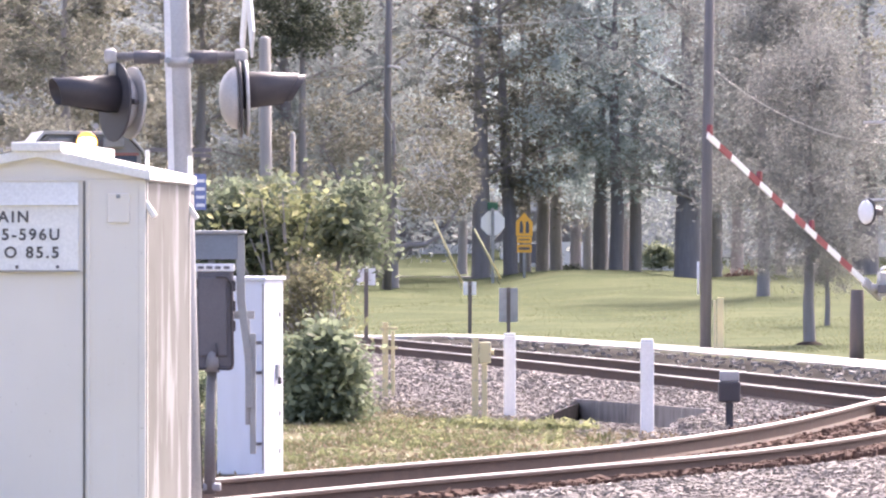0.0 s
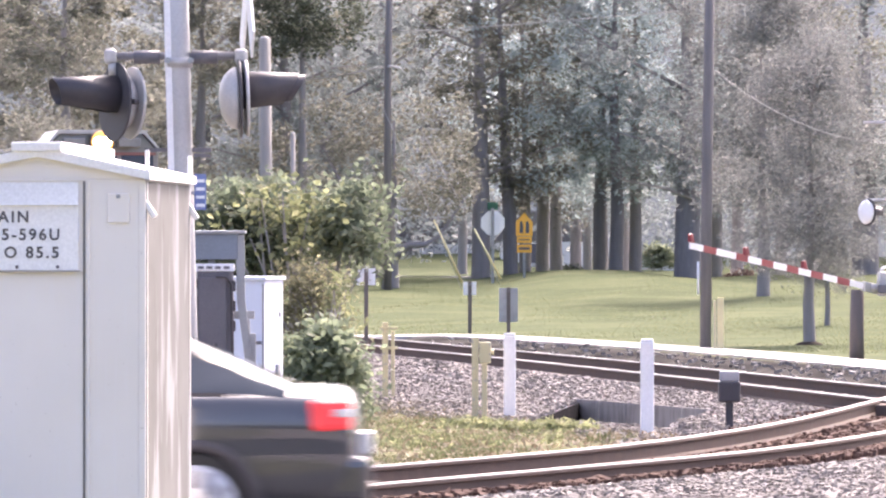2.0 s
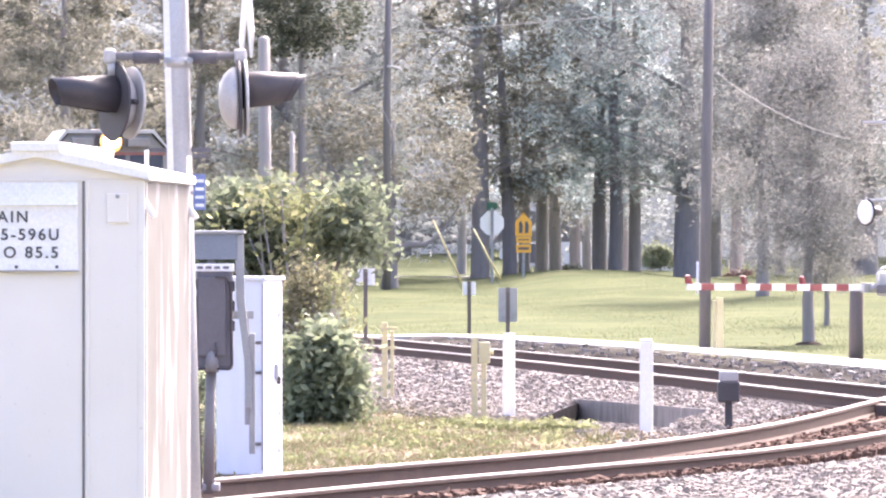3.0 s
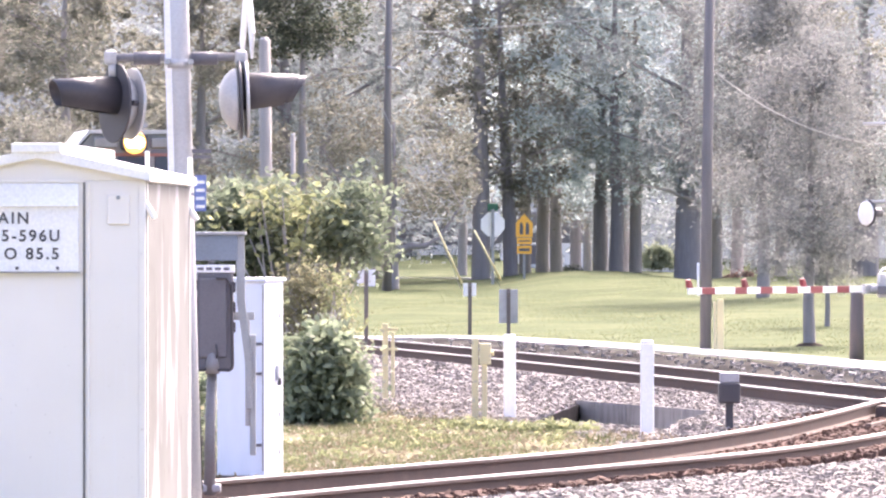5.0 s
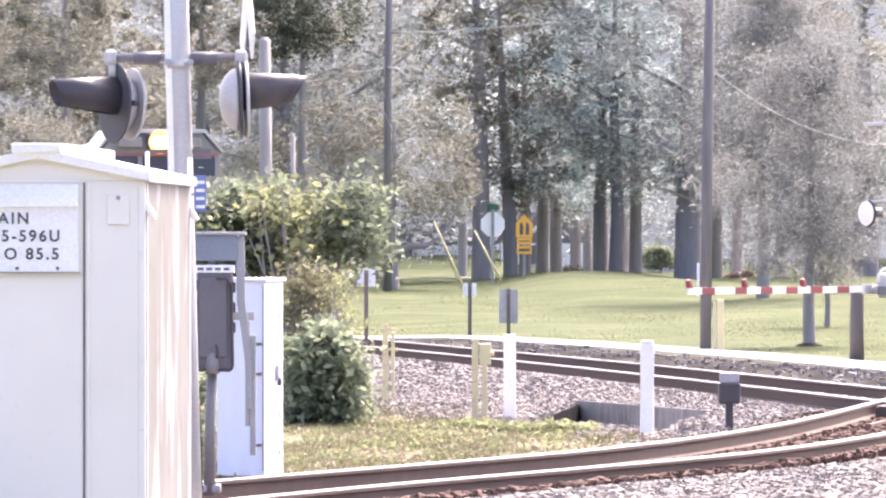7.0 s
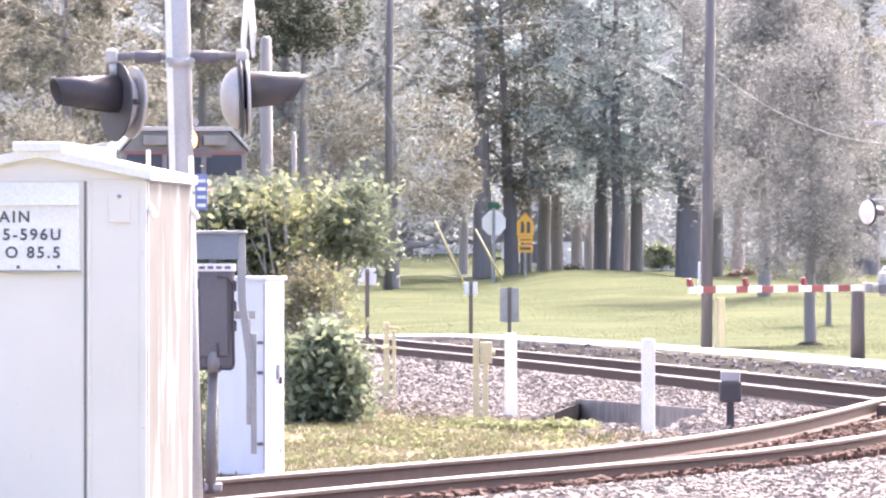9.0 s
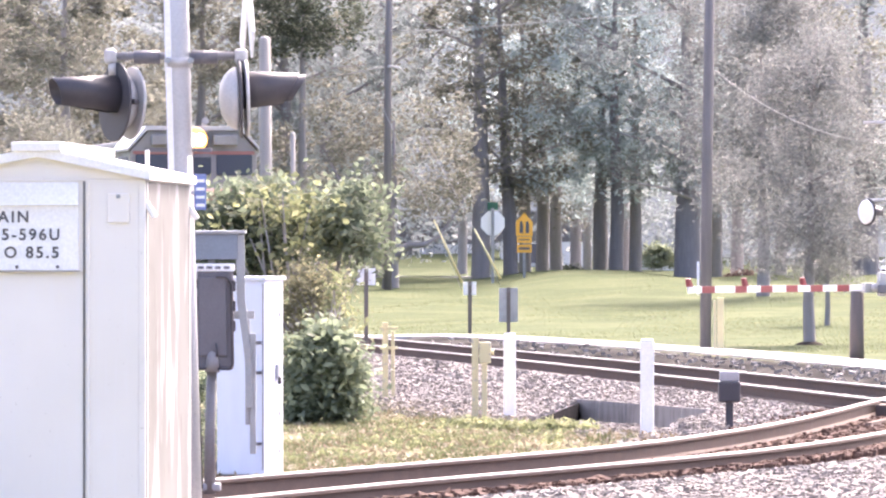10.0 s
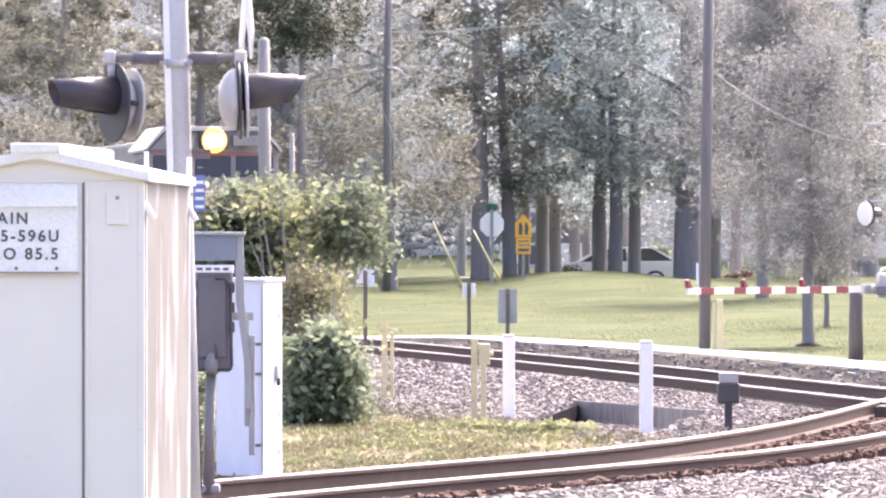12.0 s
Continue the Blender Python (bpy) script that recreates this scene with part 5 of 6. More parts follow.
weathered_pole(-2.64, 75, 4.95, 0.095)
weathered_pole(-2.7, 91, 3.9, 0.05)


# ---- houses beyond the trees, and a slab for a pale road strip ----
def house(x, y, w, d, z0, wall, roof, label):
    h = thing("house", label, "house", pose(x, y, z0), "far houses")
    part("wall", bevelled(slab(bmesh.new(), -w / 2, w / 2, 0, d, -0.5, wall), 0.03), M["house"], h)
    part("roof", plate(bmesh.new(), [(-w / 2 - 0.4, wall), (w / 2 + 0.4, wall), (w / 2 - 1, roof), (-w / 2 + 1, roof)], d, Matrix.Translation((0, 0, 0))), M["pole_wood"], h)
    for k in range(int(w // 3.4)):
        xx = -w / 2 + 1.7 + 3.4 * k
        win = part("window", slab(bmesh.new(), xx - 0.45, xx + 0.45, -0.04, 0.0, 0.9, 1.9), M["dark_grey"], h)
        part("sill", slab(bmesh.new(), xx - 0.5, xx + 0.5, -0.09, 0.0, 0.82, 0.9), M["sign_white"], win)


house(5.3, 262, 4.6, 6, 0.2, 2.0, 3.6, "pale single-storey house behind the park trees")
house(-0.9, 290, 6, 6, 0.6, 1.5, 3.0, "pale low house far behind the lawn")
# added upright slab that shows as the pale strip of road
strip_slab = thing("road_strip_slab", "upright pale slab standing in for a far road strip", "wall", pose(11.2, 258, 0.5))
part("slab_body", bevelled(slab(bmesh.new(), -2.2, 2.2, 0, 0.3, -0.5, 0.7), 0.03), M["house"], strip_slab)
part("slab_top", bevelled(slab(bmesh.new(), -2.25, 2.25, -0.04, 0.34, 0.7, 0.78), 0.02), M["concrete"], strip_slab)


# ---- track fittings ----
def joint_bar(line, offset, y):
    i = min(range(len(line)), key=lambda k: abs(line[k].y - y))
    p, way = line[i], (line[i + 1] - line[i]).normalized()
    side = Vector((way.y, -way.x))
    q = p + side * (offset + 0.03)
    ang = math.degrees(math.atan2(way.y, way.x))
    j = thing("joint_bar", "rusty bolted joint bar on the rail", "rail joint", pose(q.x, q.y, 0, 0, 0, ang), "rail joints")
    part("bar", bevelled(slab(bmesh.new(), -0.3, 0.3, -0.006, 0.01, -0.075, -0.025), 0.004), M["rail_rust"], j)
    for x in (-0.36, -0.2, -0.07, 0.07, 0.2, 0.36):
        part("bolt", tube(bmesh.new(), [(x * 0.7, -0.014, -0.048), (x * 0.7, -0.004, -0.048)], 0.011, 6), M["tie"], j)


joint_bar(LINE_A, -0.7525, 72)


def frog():
    f = thing("crossing_frog", "rusty cast crossing frog where the rails meet", "rail crossing", pose(5.02, 58.2, -0.02, 0, 0, 0))
    for k, (x, y, a, length) in enumerate(((-0.35, -2.6, 77, 2.2), (0.2, -2.2, 80, 2.6))):
        part("wing_rail", bevelled(slab(bmesh.new(), 0, length, -0.035, 0.035, -0.12, -0.055 - 0.012 * k, pose(x, y, 0, 0, 0, a)), 0.008), M["rail_rust"], f)
    bm = bmesh.new()
    low = [bm.verts.new((x, y, -0.1)) for x, y in ((0.01, 0.7), (0.33, 0.7), (0.18, 1.7))]
    high = [bm.verts.new((v.co.x, v.co.y, 0.035)) for v in low]
    bm.faces.new(low[::-1])
    bm.faces.new(high)
    for k in range(3):
        bm.faces.new((low[k], low[(k + 1) % 3], high[(k + 1) % 3], high[k]))
    part("frog_point", bevelled(bm, 0.01), M["rail_rust"], f)
    for y in (-1.9, -1.2):
        part("spacer_block", bevelled(slab(bmesh.new(), -0.06, 0.14, y - 0.06, y + 0.06, -0.12, -0.07), 0.015), M["rail_rust"], f)


frog()


def forked_tree():
    """The dark forked trunk behind the pole."""
    x, y = -1.72, 166.0
    t = thing("tree", "dark forked tree trunk with spreading limbs", "tree", pose(x, y, float(height(x, y))), "park trees")
    bm = bmesh.new()
    tube(bm, [(0, 0, -0.3), (0, 0, 0.1), (0.02, 0, 0.8), (0, 0, 1.25)], [0.36, 0.28, 0.24, 0.27], 12)
    for pts, r in (([(-0.05, 0, 0.75), (-0.3, 0, 1.2), (-0.5, -0.1, 1.55), (-0.8, -0.1, 2.1), (-1.5, 0.5, 3.2), (-2.2, 0.8, 4.6)], 0.19), ([(0.05, 0, 0.8), (0.28, -0.1, 1.2), (0.62, -0.2, 1.42), (1.1, -0.2, 1.42), (1.6, 0.4, 1.7), (2.4, 0.6, 2.9)], 0.17), ([(0, 0, 1.1), (-0.05, 0, 2.0), (0.15, 0.1, 3.2), (0.1, 0.2, 5.5)], 0.17)):
        tube(bm, pts, [r * (1 - 0.8 * k / (len(pts) - 1)) for k in range(len(pts))], 8)
    part("trunk", bm, M["bark"], t)
    rng = np.random.default_rng(61)
    centres = [(rng.uniform(-2.6, 2.6), rng.uniform(-0.8, 1.6), rng.uniform(2.5, 6.0)) for _ in range(60)]
    v, f = leaf_cloud(rng, centres, 0.6, 90, 0.09)
    crown = new("crown", raw_mesh("crown", v, f, M["leaf_brown"]))
    crown.parent = t


# ---- trees and shrubs ----
def leaf_cloud(rng, centres, spread, per, size, flat=0.75, broad=0.45, tilt=0.0):
    """Many small pointed leaves round the given clump centres: vertices and faces.
    broad: width against length; tilt: leaves lie flat but for this much lean (0: any way)."""
    n = len(centres) * per
    c = np.repeat(np.asarray(centres, dtype=float), per, 0)
    sp = np.repeat(np.asarray(spread, dtype=float), per)[:, None] if np.ndim(spread) else spread
    off = rng.normal(size=(n, 3))
    off *= 0.5
    c = c + off * sp * np.array([1, 1, flat])
    if tilt:
        w = rng.normal(size=(n, 3)) * tilt
        w[:, 2] = 1.0
        u = np.cross(w, rng.normal(size=(n, 3)))
    else:
        u = rng.normal(size=(n, 3))
        u[:, 2] *= 0.6
        w = np.cross(u, rng.normal(size=(n, 3)))
    u /= np.linalg.norm(u, axis=1, keepdims=True)
    w /= np.linalg.norm(w, axis=1, keepdims=True) + 1e-9
    v = np.cross(w, u)
    s = size * rng.uniform(0.6, 1.4, (n, 1))
    quad = np.stack([c - u * s, c + v * s * broad + w * s * 0.12, c + u * s, c - v * s * broad + w * s * 0.12], 1)
    return quad.reshape(-1, 3), np.arange(n * 4).reshape(-1, 4)


def limbs(rng, tall, r, n, spread, lean, start=0.3):
    bm = bmesh.new()
    pts = [Vector((lean * tall * k * k + rng.normal() * 0.06 * k * tall / 6, rng.normal() * 0.05 * k * tall / 6, tall * k)) for k in (0, 0.15, 0.35, 0.6, 0.85)]
    tube(bm, [pts[0] + Vector((0, 0, -0.4)), pts[0] + Vector((0, 0, 0.15))] + pts[1:], [r * 1.5, r * 1.12, r, r * 0.7, r * 0.36, r * 0.12], 10)
    ends = []
    for i in range(n):
        k = start + (0.82 - start) * (i + 0.5) / n
        j = min(3, int(k / 0.22))
        p = pts[j].lerp(pts[min(j + 1, 4)], 0.5)
        p = Vector((p.x, p.y, tall * k))
        a = i * 2.4 + rng.uniform(-0.5, 0.5)
        reach = spread * rng.uniform(0.6, 1.0)
        q = p + Vector((math.cos(a) * reach * 0.5, math.sin(a) * reach * 0.5, reach * 0.25))
        e = p + Vector((math.cos(a) * reach, math.sin(a) * reach, reach * rng.uniform(0.2, 0.6)))
        tube(bm, [p, q, e], [r * 0.2, r * 0.13, r * 0.04], 6)
        ends += [q, e]
    return bm, ends


def tree(seed, tall, r, spread, leaf, bark, label, clumps=150, per=70, size=0.105, low=0.22, lean=0.0):
    rng = np.random.default_rng(seed)
    t = thing("tree", label, "tree", group="park trees")
    bm, ends = limbs(rng, tall, r, 11, spread * 0.85, lean, low)
    part("trunk", bm, M[bark], t)
    centres = [tuple(e) for e in ends]
    while len(centres) < clumps:
        a, k = rng.uniform(0, 2 * math.pi), rng.uniform(0, 1)
        rad = spread * math.sin(math.pi * min(1, 0.12 + 0.85 * k)) ** 0.6 * rng.uniform(0.08, 1.05) * (1 + 0.25 * math.sin(3 * a + seed))
        centres.append((math.cos(a) * rad + lean * tall * k * k, math.sin(a) * rad, tall * (low + (1.02 - low) * k) + rng.normal() * 0.3))
    v, f = leaf_cloud(rng, centres, rng.uniform(0.3, 0.95, len(centres)), per, size)
    crown = new("crown", raw_mesh("crown", v, f, M[leaf]))
    crown.parent = t
    return t


def place(t, spots):
    """The first spot takes the tree itself, the others copies of it."""
    for i, (x, y, turn, s) in enumerate(spots):
        m = pose(x, y, float(height(x, y)) - 0.05, 0, 0, turn)
        if i == 0:
            t.scale = (s, s, s)
            t.matrix_basis = m @ Matrix.Diagonal((s, s, s, 1))
        else:
            c = copy_thing(t, m)
            c.scale = (s, s, s)


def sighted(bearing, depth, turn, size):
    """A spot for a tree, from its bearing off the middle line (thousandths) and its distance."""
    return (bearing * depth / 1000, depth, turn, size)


big_tree = tree(1, 15, 0.44, 5.2, "leaf_oak_haze", "bark", "broad park tree with dark trunk, leaves greyed for haze", 150, 90, low=0.19)
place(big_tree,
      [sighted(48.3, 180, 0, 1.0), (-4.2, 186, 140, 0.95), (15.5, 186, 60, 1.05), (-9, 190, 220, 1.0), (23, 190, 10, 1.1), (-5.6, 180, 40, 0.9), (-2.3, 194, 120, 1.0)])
part("bare_limb", tube(bmesh.new(), [(0.16, -0.6, 2.85), (-0.3, -1.0, 3.0), (-0.75, -1.2, 3.2), (-1.7, -1.3, 3.38), (-2.3, -1.4, 3.5), (-2.85, -1.4, 3.8)], [0.07, 0.055, 0.05, 0.04, 0.03, 0.012], 7), M["grey_wood"], big_tree, "pale bare limb")
place(tree(2, 14, 0.22, 4.4, "leaf_cool_haze", "bark", "dense park tree, haze put into its bluish-green leaves", 140, 66, 0.11, low=0.2),
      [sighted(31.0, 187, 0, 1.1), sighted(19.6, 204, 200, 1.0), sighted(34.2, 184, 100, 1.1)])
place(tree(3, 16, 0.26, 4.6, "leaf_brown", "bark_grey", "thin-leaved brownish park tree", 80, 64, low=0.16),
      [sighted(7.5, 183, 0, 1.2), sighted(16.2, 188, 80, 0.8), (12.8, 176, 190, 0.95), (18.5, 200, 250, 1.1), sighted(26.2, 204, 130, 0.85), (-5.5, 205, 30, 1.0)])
place(tree(4, 15, 0.22, 3.6, "leaf_oak_haze", "bark_grey", "slender park tree with a narrow dark trunk", 75, 62, low=0.19, lean=0.02),
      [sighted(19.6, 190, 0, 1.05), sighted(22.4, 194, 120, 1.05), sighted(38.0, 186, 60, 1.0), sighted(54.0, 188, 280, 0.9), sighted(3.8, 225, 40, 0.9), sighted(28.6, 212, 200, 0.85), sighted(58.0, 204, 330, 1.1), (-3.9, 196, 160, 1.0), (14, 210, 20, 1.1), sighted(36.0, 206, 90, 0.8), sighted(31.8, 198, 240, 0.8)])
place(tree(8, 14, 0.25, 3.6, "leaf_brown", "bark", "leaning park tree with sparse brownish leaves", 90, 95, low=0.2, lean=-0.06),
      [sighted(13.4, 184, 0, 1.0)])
place(tree(5, 13, 0.26, 4.4, "leaf_brown", "bark_grey", "tree with thin brown and green autumn leaves", 150, 110, low=0.12),
      [(-11.8, 158, 0, 1.0), (-15.5, 166, 80, 1.1), (-8.2, 172, 190, 1.0), (-13, 176, 300, 1.15)])
forked_tree()
place(tree(7, 16, 0.17, 3.0, "leaf_deep", "bark_grey", "tall tree with dense dark foliage high up", 150, 110, 0.09, low=0.5),
      [(-4.7, 170, 0, 1.0), (-16.5, 172, 90, 1.1)])
# the young tree by the gate hangs low
place(tree(6, 7.0, 0.135, 2.3, "leaf_dusk_haze", "bark_grey", "young tree with a low crown and a mulch ring", 150, 170, 0.05, low=0.3),
      [(6.95, 96, 0, 0.8), (8.95, 141.5, 120, 1.3), (8.5, 112, 200, 0.45)])


mulch = thing("mulch_ring", "dark mulch ring round the foot of the young tree", "mulch", pose(6.95, 96, 0))
part("mulch_heap", tube(bmesh.new(), [(0, 0, -0.05), (0, 0, 0.02), (0, 0, 0.06), (0, 0, 0.08)], [0.3, 0.26, 0.2, 0.1], 16), M["mulch"], mulch)


def shrub(name, label, spots, leaf, centres, spread, per, size, seed, stems=7, broad=0.62, tilt=1.0):
    rng = np.random.default_rng(seed)
    x, y = spots
    t = thing(name, label, "shrub", pose(x, y, 0))
    for i in range(stems):
        c = centres[(i * 5) % len(centres)]
        foot = Vector((rng.uniform(-0.25, 0.25), rng.uniform(-0.3, 0.3), -0.05))
        mid = foot.lerp(Vector(c), 0.55) + Vector((rng.normal() * 0.08, 0, 0.12))
        part("stem", tube(bmesh.new(), [foot, mid, Vector(c)], [0.022, 0.015, 0.005], 6), M["bark_grey"], t)
    v, f = leaf_cloud(rng, centres, rng.uniform(0.45, 1.6, len(centres)) * spread, per, size, 0.8, broad, tilt)
    crown = new("leaves", raw_mesh("leaves", v, f, M[leaf]))
    crown.parent = t
    return t


def clump_centres(seed, n, x0, x1, y0, y1, z0, z1, power=1.0):
    rng = np.random.default_rng(seed)
    out = []
    for _ in range(n):
        k = rng.random() ** power
        a = rng.uniform(0, 2 * math.pi)
        rr = math.sqrt(rng.random()) * math.sqrt(max(0.05, 1 - (2 * k - 0.8) ** 2 * 0.7))
        out.append(((x0 + x1) / 2 + (x1 - x0) / 2 * rr * math.cos(a), (y0 + y1) / 2 + (y1 - y0) / 2 * rr * math.sin(a), z0 + (z1 - z0) * k))
    return out


M["leaf_dense"] = foliage("leaf_dense", (0.15, 0.182, 0.125), (0.225, 0.265, 0.178), (0.37, 0.405, 0.26), 0.55)
# The pale green carries the haze over the far garden bush.
M["leaf_pale"] = foliage("leaf_pale", (0.24, 0.27, 0.18), (0.34, 0.37, 0.25), (0.44, 0.46, 0.34), 0.5)
M["leaf_russet"] = foliage("leaf_russet", (0.07, 0.045, 0.045), (0.14, 0.09, 0.085), (0.24, 0.16, 0.14), 0.35)
M["leaf_litter"] = foliage("leaf_litter", (0.16, 0.12, 0.08), (0.27, 0.225, 0.155), (0.42, 0.37, 0.28), 0.2)
shrub("bush", "dense dark green leafy bush beside the gravel", (-1.2, 53.2), "leaf_dense", clump_centres(11, 110, -0.5, 0.45, -0.5, 0.5, 0.08, 0.98), 0.2, 44, 0.05, 21)
shrub("bush", "olive and gold mixed shrub growing over the verge", (-1.2, 56.5), "leaf_olive", clump_centres(12, 80, -0.65, 0.12, -0.5, 0.6, 0.7, 1.6), 0.24, 46, 0.034, 22, 9, 0.5, 0.8)
shrub("bush", "thin straggling shrub with yellowing leaves", (-1.25, 55.5), "leaf_gold", clump_centres(15, 20, -0.1, 0.3, -0.3, 0.3, 0.65, 1.5), 0.18, 14, 0.034, 25, 9)
shrub("tall_shrub", "tall shrub with large pale green leaves and open top", (-1.75, 58.5), "leaf_bush", clump_centres(13, 95, -1.0, 0.6, -0.7, 0.7, 1.45, 2.45), 0.34, 60, 0.05, 23, 12)
shrub("tall_shrub", "tall shrub with golden lit leaf tips", (-1.6, 57.5), "leaf_gold", clump_centres(14, 24, -1.0, 0.55, -0.5, 0.6, 1.75, 2.5), 0.28, 24, 0.048, 24, 8)
shrub("tall_shrub", "arching shrub branches with large mid-green leaves", (-1.6, 58.0), "leaf_bush", clump_centres(16, 50, 0.2, 1.0, -0.4, 0.4, 1.8, 2.5), 0.3, 40, 0.05, 26, 8)
shrub("tall_shrub", "leafy shrub top beside the signal mast", (-2.45, 58.2), "leaf_bush", clump_centres(18, 50, -0.5, 0.6, -0.4, 0.4, 1.6, 2.45), 0.3, 46, 0.05, 28, 8)
shrub("bush", "round green garden bush beyond the far road", (10.9, 256), "leaf_pale", clump_centres(19, 60, -0.9, 0.9, -0.6, 0.6, 1.0, 1.95), 0.3, 60, 0.08, 29)
shrub("bush", "low dark bush under the park trees", (4.95, 197), "leaf_deep", clump_centres(31, 40, -0.6, 0.5, -0.4, 0.4, 0.6, 1.05), 0.25, 50, 0.06, 32)
shrub("bush", "low reddish-brown bush beside the far road", (11.2, 188), "leaf_russet", clump_centres(33, 40, -0.7, 0.5, -0.4, 0.4, 0.45, 0.95), 0.25, 50, 0.06, 34)
shrub("bush", "thin green weeds growing beside the hut", (-1.97, 41.6), "leaf_bush", clump_centres(35, 26, -0.1, 0.1, -0.4, 0.4, 0.05, 0.75), 0.12, 30, 0.03, 36, 5)
shrub("thicket", "thin brown twiggy thicket beside the line", (-12.2, 146), "leaf_brown", clump_centres(17, 90, -3.2, 2.8, -1.5, 1.5, 2.3, 5.8), 0.6, 60, 0.06, 27, 22, 0.45, 0.0)


def far_woods():
    """Distant woodland closing the view: countless leaf clumps on a wooded slope."""
    rng = np.random.default_rng(5)
    n = 1100
    x = rng.uniform(-75, 75, n)
    y = rng.uniform(245, 290, n)
    z = rng.uniform(2.0, 27, n) * (0.8 + 0.2 * np.sin(x * 0.3))
    v, f = leaf_cloud(rng, np.stack([x, y, z], 1), 2.2, 110, 0.2)
    tagged(new("far_woods", raw_mesh("far_woods", v, f, M["leaf_woods_haze"])), "woodland behind the park, haze put into its grey-green leaves", "woods", kind="stuff")
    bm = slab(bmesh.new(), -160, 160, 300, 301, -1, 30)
    tagged(part("backdrop", bm, M["woods_back_glow"]), "glowing backdrop sheet with distant woodland haze painted in", "backdrop", kind="structure")


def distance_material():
    """The distance behind the park: light and dark woodland patches, haze painted in, glowing."""
    m, nt, p, tc = base("woods_back_glow")
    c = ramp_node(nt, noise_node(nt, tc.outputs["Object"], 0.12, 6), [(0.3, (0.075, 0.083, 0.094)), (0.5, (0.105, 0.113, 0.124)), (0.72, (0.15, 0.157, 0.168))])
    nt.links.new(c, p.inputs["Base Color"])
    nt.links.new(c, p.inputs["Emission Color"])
    # The sheet glows by itself to stand in for bright haze.
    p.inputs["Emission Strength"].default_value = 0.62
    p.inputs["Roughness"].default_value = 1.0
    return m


M["woods_back_glow"] = distance_material()
far_woods()


# ---- loose ballast, tufts and weeds ----
def gravel_spots(rng, n, near, far):
    """Places on the gravel, thicker close by."""
    y = 1 / rng.uniform(1 / far, 1 / near, n)
    x = rng.uniform(-0.1, 0.1, n) * y
    ax = np.interp(y, [p.y for p in LINE_A], [p.x for p in LINE_A])
    bx = np.interp(y, [p.y for p in LINE_B], [p.x for p in LINE_B])
    left = np.interp(y, [34, 45, 50, 56, 62, 75, 100], [3, 2.6, 1.6, -0.3, -1.2, -3, -6]) + rng.normal(size=n) * 0.25
    keep = ((x > left) & ((x < ax + 1.5) | ((x < ax + 3.4) & (rng.random(n) < 0.16))) & (y > 45)) | ((x > bx - 1.3) & (y < 66))
    keep &= ~in_pit(x, y, 0.02)
    return x[keep], y[keep]


def rail_foot_spots(rng, n, near, far):
    """Places along the outer foot of the near rail."""
    line = [p for p in LINE_B if near < p.y < far]
    k = rng.uniform(0, len(line) - 1.001, n)
    i = k.astype(int)
    a, b = np.array([tuple(line[j]) for j in i]), np.array([tuple(line[j + 1]) for j in i])
    way = b - a
    way /= np.linalg.norm(way, axis=1, keepdims=True)
    p = a + (b - a) * (k - i)[:, None] + np.stack([way[:, 1], -way[:, 0]], 1) * (0.86 + np.abs(rng.normal(size=(n, 1))) * 0.07)
    return p[:, 0], p[:, 1]


def stones(name, n, near, far, size, seed, label, material="stone", rust=False, foot=False):
    rng = np.random.default_rng(seed)
    x, y = (rail_foot_spots if foot else gravel_spots)(rng, n, near, far)
    n = len(x)
    d = np.minimum(distance_to(LINE_A, x, y), distance_to(LINE_B, x, y))
    near_b = distance_to(LINE_B, x, y) + rng.normal(size=n) * 0.06
    chosen = (near_b < 1.45) == rust
    x, y, d = x[chosen], y[chosen], d[chosen]
    n = len(x)
    z = height(x, y, False) - 0.14 * (1 - smooth(1.0, 2.2, d))
    corners = np.array([(i, j, k) for k in (-0.6, 0.6) for i, j in ((-0.7, -0.7), (0.7, -0.7), (0.7, 0.7), (-0.7, 0.7))])
    shape = corners[None] + rng.normal(size=(n, 8, 3)) * 0.2
    s = size * rng.uniform(0.5, 1.5, (n, 1, 1)) * rng.uniform(0.7, 1.2, (n, 1, 3))
    a = rng.uniform(0, 2 * math.pi, n)
    c, sn = np.cos(a)[:, None], np.sin(a)[:, None]
    p = shape * s
    p = np.stack([p[..., 0] * c - p[..., 1] * sn, p[..., 0] * sn + p[..., 1] * c, p[..., 2]], -1)
    p += np.stack([x, y, z + size * 0.35 + (0.05 if foot else 0.0)], -1)[:, None]
    tri = np.array([(3, 2, 1, 0), (4, 5, 6, 7), (0, 1, 5, 4), (1, 2, 6, 5), (2, 3, 7, 6), (3, 0, 4, 7)])
    f = (tri[None] + (np.arange(n) * 8)[:, None, None]).reshape(-1, 4)
    tagged(new(name, raw_mesh(name, p.reshape(-1, 3), f, M[material])), label, "gravel", kind="stuff")


stones("ballast", 100000, 36, 66, 0.025, 31, "pale grey angular track ballast stones")
stones("ballast", 26000, 66, 102, 0.036, 32, "pale grey track ballast stones further along")
stones("ballast", 90000, 36, 62, 0.028, 33, "rust-stained ballast stones between the rails", "rusty_stone", True)
stones("ballast", 7000, 36, 58, 0.034, 35, "dark rust-red ballast heaped along the rail foot", "rusty_stone", True, True)


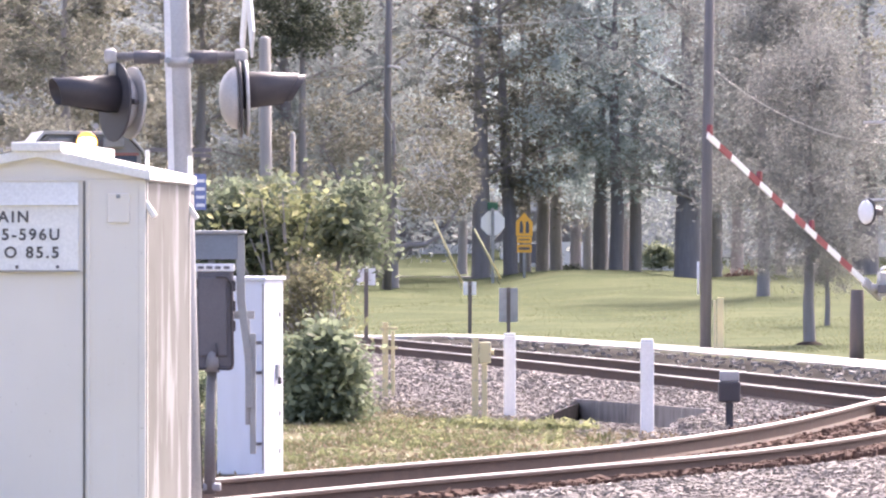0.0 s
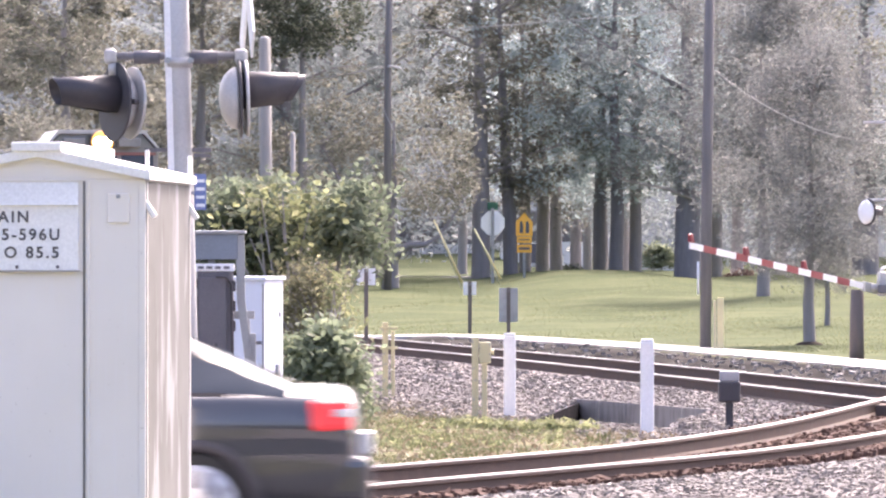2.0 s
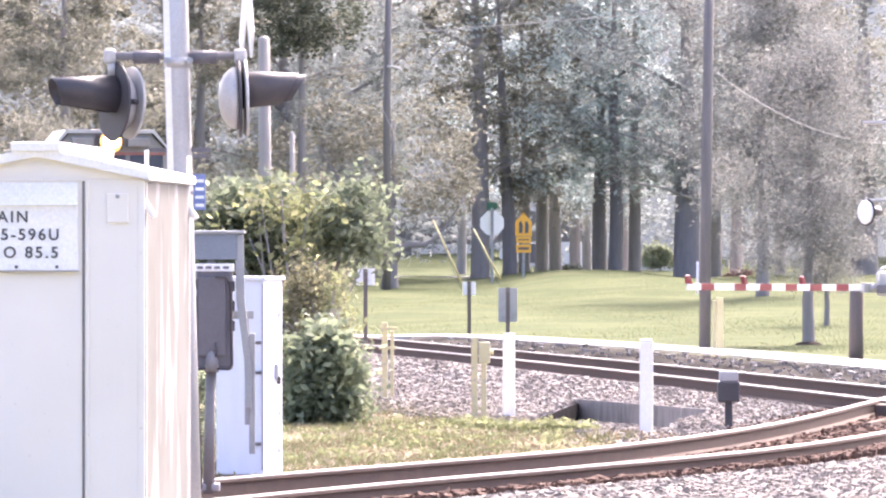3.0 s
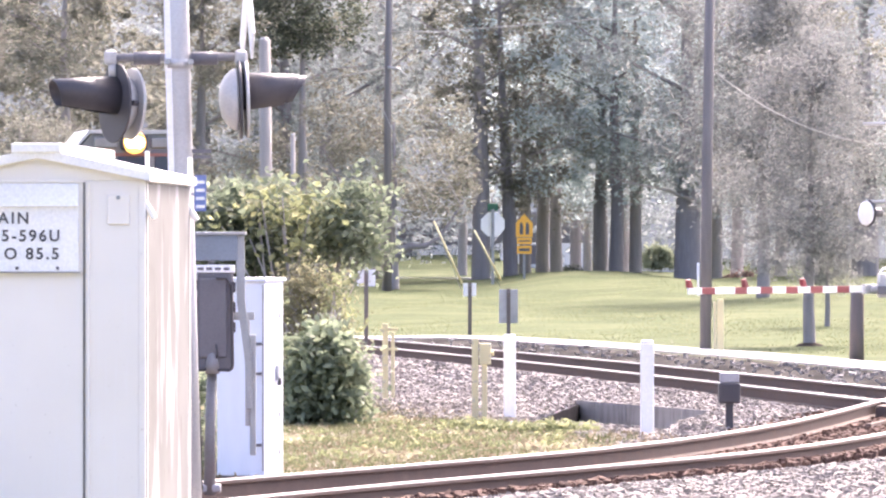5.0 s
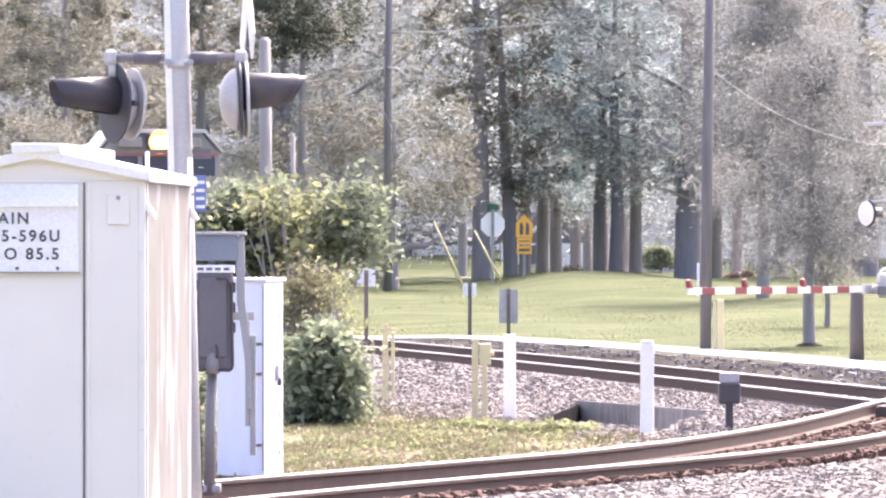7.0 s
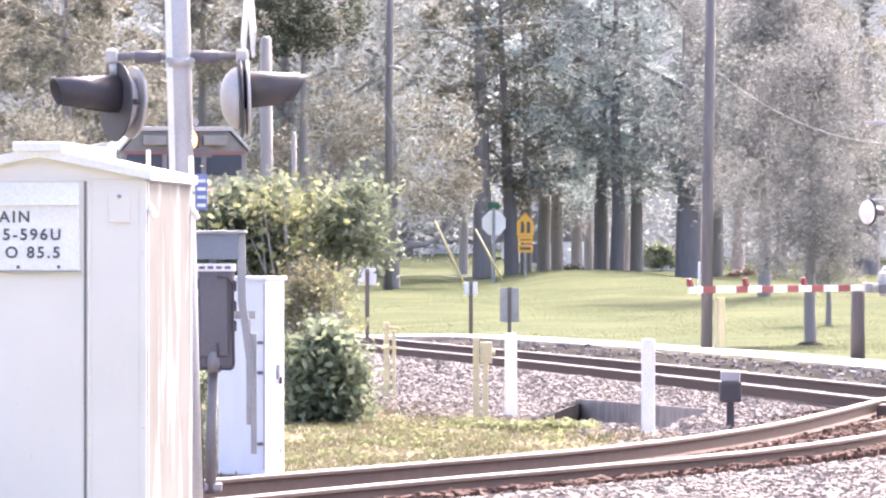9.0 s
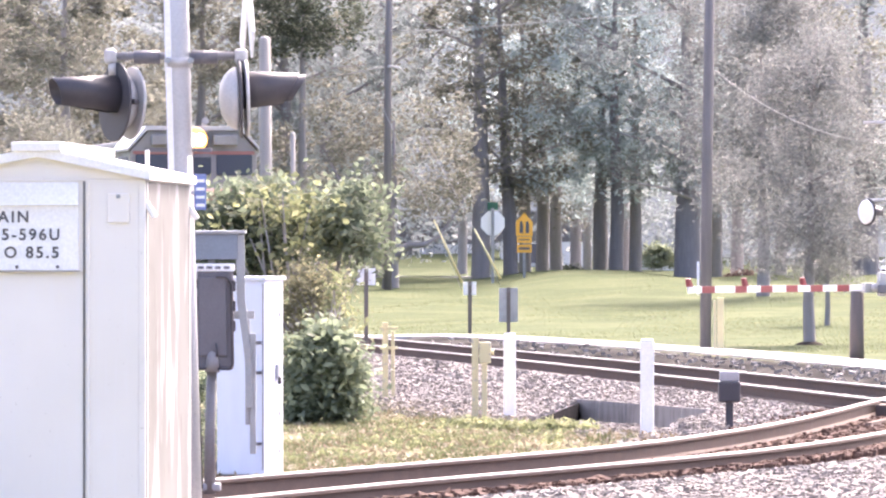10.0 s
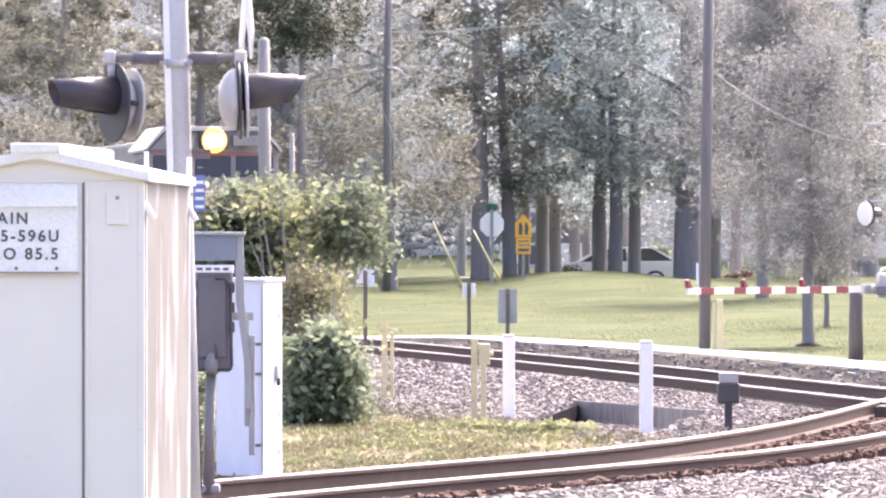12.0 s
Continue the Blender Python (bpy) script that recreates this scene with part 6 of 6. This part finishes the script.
def blades(name, x, y, tall, wide, material, seed, label):
    rng = np.random.default_rng(seed)
    n = len(x)
    z = height(x, y, False)
    a = rng.uniform(0, math.pi, n)
    h = tall * rng.uniform(0.4, 1.3, n)
    dx, dy = np.cos(a) * wide, np.sin(a) * wide
    lx, ly = rng.normal(size=n) * h * 0.5, rng.normal(size=n) * h * 0.5
    v = np.stack([np.stack([x - dx, y - dy, z - 0.01], -1), np.stack([x + dx, y + dy, z - 0.01], -1), np.stack([x + lx, y + ly, z + h], -1)], 1)
    tagged(new(name, raw_mesh(name, v.reshape(-1, 3), np.arange(n * 3).reshape(-1, 3), M[material])), label, "grass", kind="stuff")


def verge():
    rng = np.random.default_rng(41)
    n = 42000
    y = 1 / rng.uniform(1 / 60, 1 / 39, n)
    x = rng.uniform(-2.6, 3.0, n)
    bx = np.interp(y, [p.y for p in LINE_B], [p.x for p in LINE_B])
    left = np.interp(y, [34, 45, 50, 56, 62], [3, 2.6, 1.6, -0.3, -1.2]) + rng.normal(size=n) * 0.3
    patch = np.sin(x * 3.1 + y * 0.7) + np.cos(y * 1.3 - x * 1.7) + rng.normal(size=n) * 0.5
    keep = (x < left) & (x < bx - 1.6) & (patch > -0.7) & ~in_pit(x, y)
    blades("verge_grass", x[keep], y[keep], 0.055, 0.006, "blade", 42, "short dry verge grass between bare patches")
    m = 5200
    ly = 1 / rng.uniform(1 / 60, 1 / 40, m)
    lx = rng.uniform(-2.2, 2.6, m)
    lb = np.interp(ly, [p.y for p in LINE_B], [p.x for p in LINE_B])
    ok = (lx < lb - 1.0) & (lx < np.interp(ly, [34, 45, 50, 56, 62], [3.2, 3.0, 2.2, 0.3, -0.6])) & ~in_pit(lx, ly)
    v, f = leaf_cloud(rng, np.stack([lx[ok], ly[ok], np.full(ok.sum(), 0.02)], 1), 0.05, 1, 0.03, 0.2)
    tagged(new("leaf_litter", raw_mesh("leaf_litter", v, f, M["leaf_litter"])), "scattered fallen leaves on the verge", "fallen leaves", kind="stuff")
    tufts = [(rng.uniform(-1.7, 1.2), 1 / rng.uniform(1 / 54, 1 / 43), 0.02) for _ in range(70)]
    tufts = [q for q in tufts if q[0] < np.interp(q[1], [p.y for p in LINE_B], [p.x for p in LINE_B]) - 1.9]
    v, f = leaf_cloud(rng, tufts, 0.11, 30, 0.03, 0.35)
    tagged(new("weeds", raw_mesh("weeds", v, f, M["leaf_gold"])), "low green weeds in the dry grass", "weeds", kind="stuff")
    centres = [(0.15 + 0.05 * k + rng.normal() * 0.1, 51.9 - 0.045 * k + rng.normal() * 0.35, 0.03) for k in range(26)]
    v, f = leaf_cloud(rng, [(a, b, 0.05) for a, b, c in centres], 0.12, 44, 0.04, 0.4)
    tagged(new("weeds", raw_mesh("weeds", v, f, M["leaf_gold"])), "low green weeds along the drain edge", "weeds", kind="stuff")


verge()


def lawn_grass():
    rng = np.random.default_rng(51)
    n = 90000
    y = 1 / rng.uniform(1 / 215, 1 / 88, n)
    x = rng.uniform(-0.06, 0.1, n) * y
    rx = np.interp(y, [p.y for p in ROAD_C[::-1]], [p.x for p in ROAD_C[::-1]])
    keep = (x > rx + 1.6) | (y > 112)
    keep &= (np.sin(x * 0.8 + y * 0.13) + np.cos(y * 0.31 - x * 0.5) + rng.normal(size=n)) > -0.3
    blades("lawn_grass", x[keep], y[keep], 0.022, 0.014, "lawn_blade", 52, "mown lawn grass with paler tufts")
    m = 90
    y = 1 / rng.uniform(1 / 180, 1 / 95, m)
    x = rng.uniform(-0.02, 0.09, m) * y
    v, f = leaf_cloud(rng, np.stack([x, y, height(x, y) + 0.02], 1), 0.03, 1, 0.026, 0.2)
    tagged(new("lawn_leaves", raw_mesh("lawn_leaves", v, f, M["bark"])), "scattered dark fallen leaves on the lawn", "fallen leaves", kind="stuff")


M["lawn_blade"] = foliage("lawn_blade", (0.082, 0.104, 0.05), (0.158, 0.178, 0.084), (0.27, 0.27, 0.15), 0.4)
lawn_grass()


# ---- what moves ----
def motions():
    speed = 6.08
    walk(SALOON, [(0.5 * k, pose(0.225 - (speed if k > 3 else 6.16) * (0.5 * k - 1.5), 30.2, 0.02)) for k in range(25)])
    # wheels roll less than a quarter turn from row to row
    for wheel, x, s in SALOON_WHEELS:
        rows = []
        for k in range(161):
            t = 12 * k / 160
            rows.append((t, pose(x, s * 0.81, 0.32, 0, 0, 90) @ pose(0, 0, 0, math.degrees(-speed * t / 0.32), 0, 0)))
        walk(wheel, rows)
    level = math.degrees(math.atan2(-4.67, -3.35))
    base_turn = pose(0, 0, GATE.z, 0, 0, level)
    walk(GATE_ARM, [(t, base_turn @ pose(0, 0, 0, 0, -a, 0)) for t, a in ((0, 26.0), (0.5, 20.8), (1, 16.4), (1.5, 11.5), (2, 7.2), (2.5, 3.4), (3, 0.5), (3.2, 0.1), (4, 0), (12, 0))])
    way = Vector((-5.16 + 9.7, 116.4 - 138, 0))
    turn = math.degrees(math.atan2(way.y, way.x)) + 90
    rows = []
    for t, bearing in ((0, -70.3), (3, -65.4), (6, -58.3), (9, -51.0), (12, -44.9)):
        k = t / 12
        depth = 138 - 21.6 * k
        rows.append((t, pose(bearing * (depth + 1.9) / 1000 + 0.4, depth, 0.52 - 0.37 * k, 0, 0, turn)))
    walk(LOCO, rows)
    walk(FAR_CAR, [(t, pose(6.81 + 6.1 * (12 - t), 201.8, 0.4)) for t in range(13)])


motions()
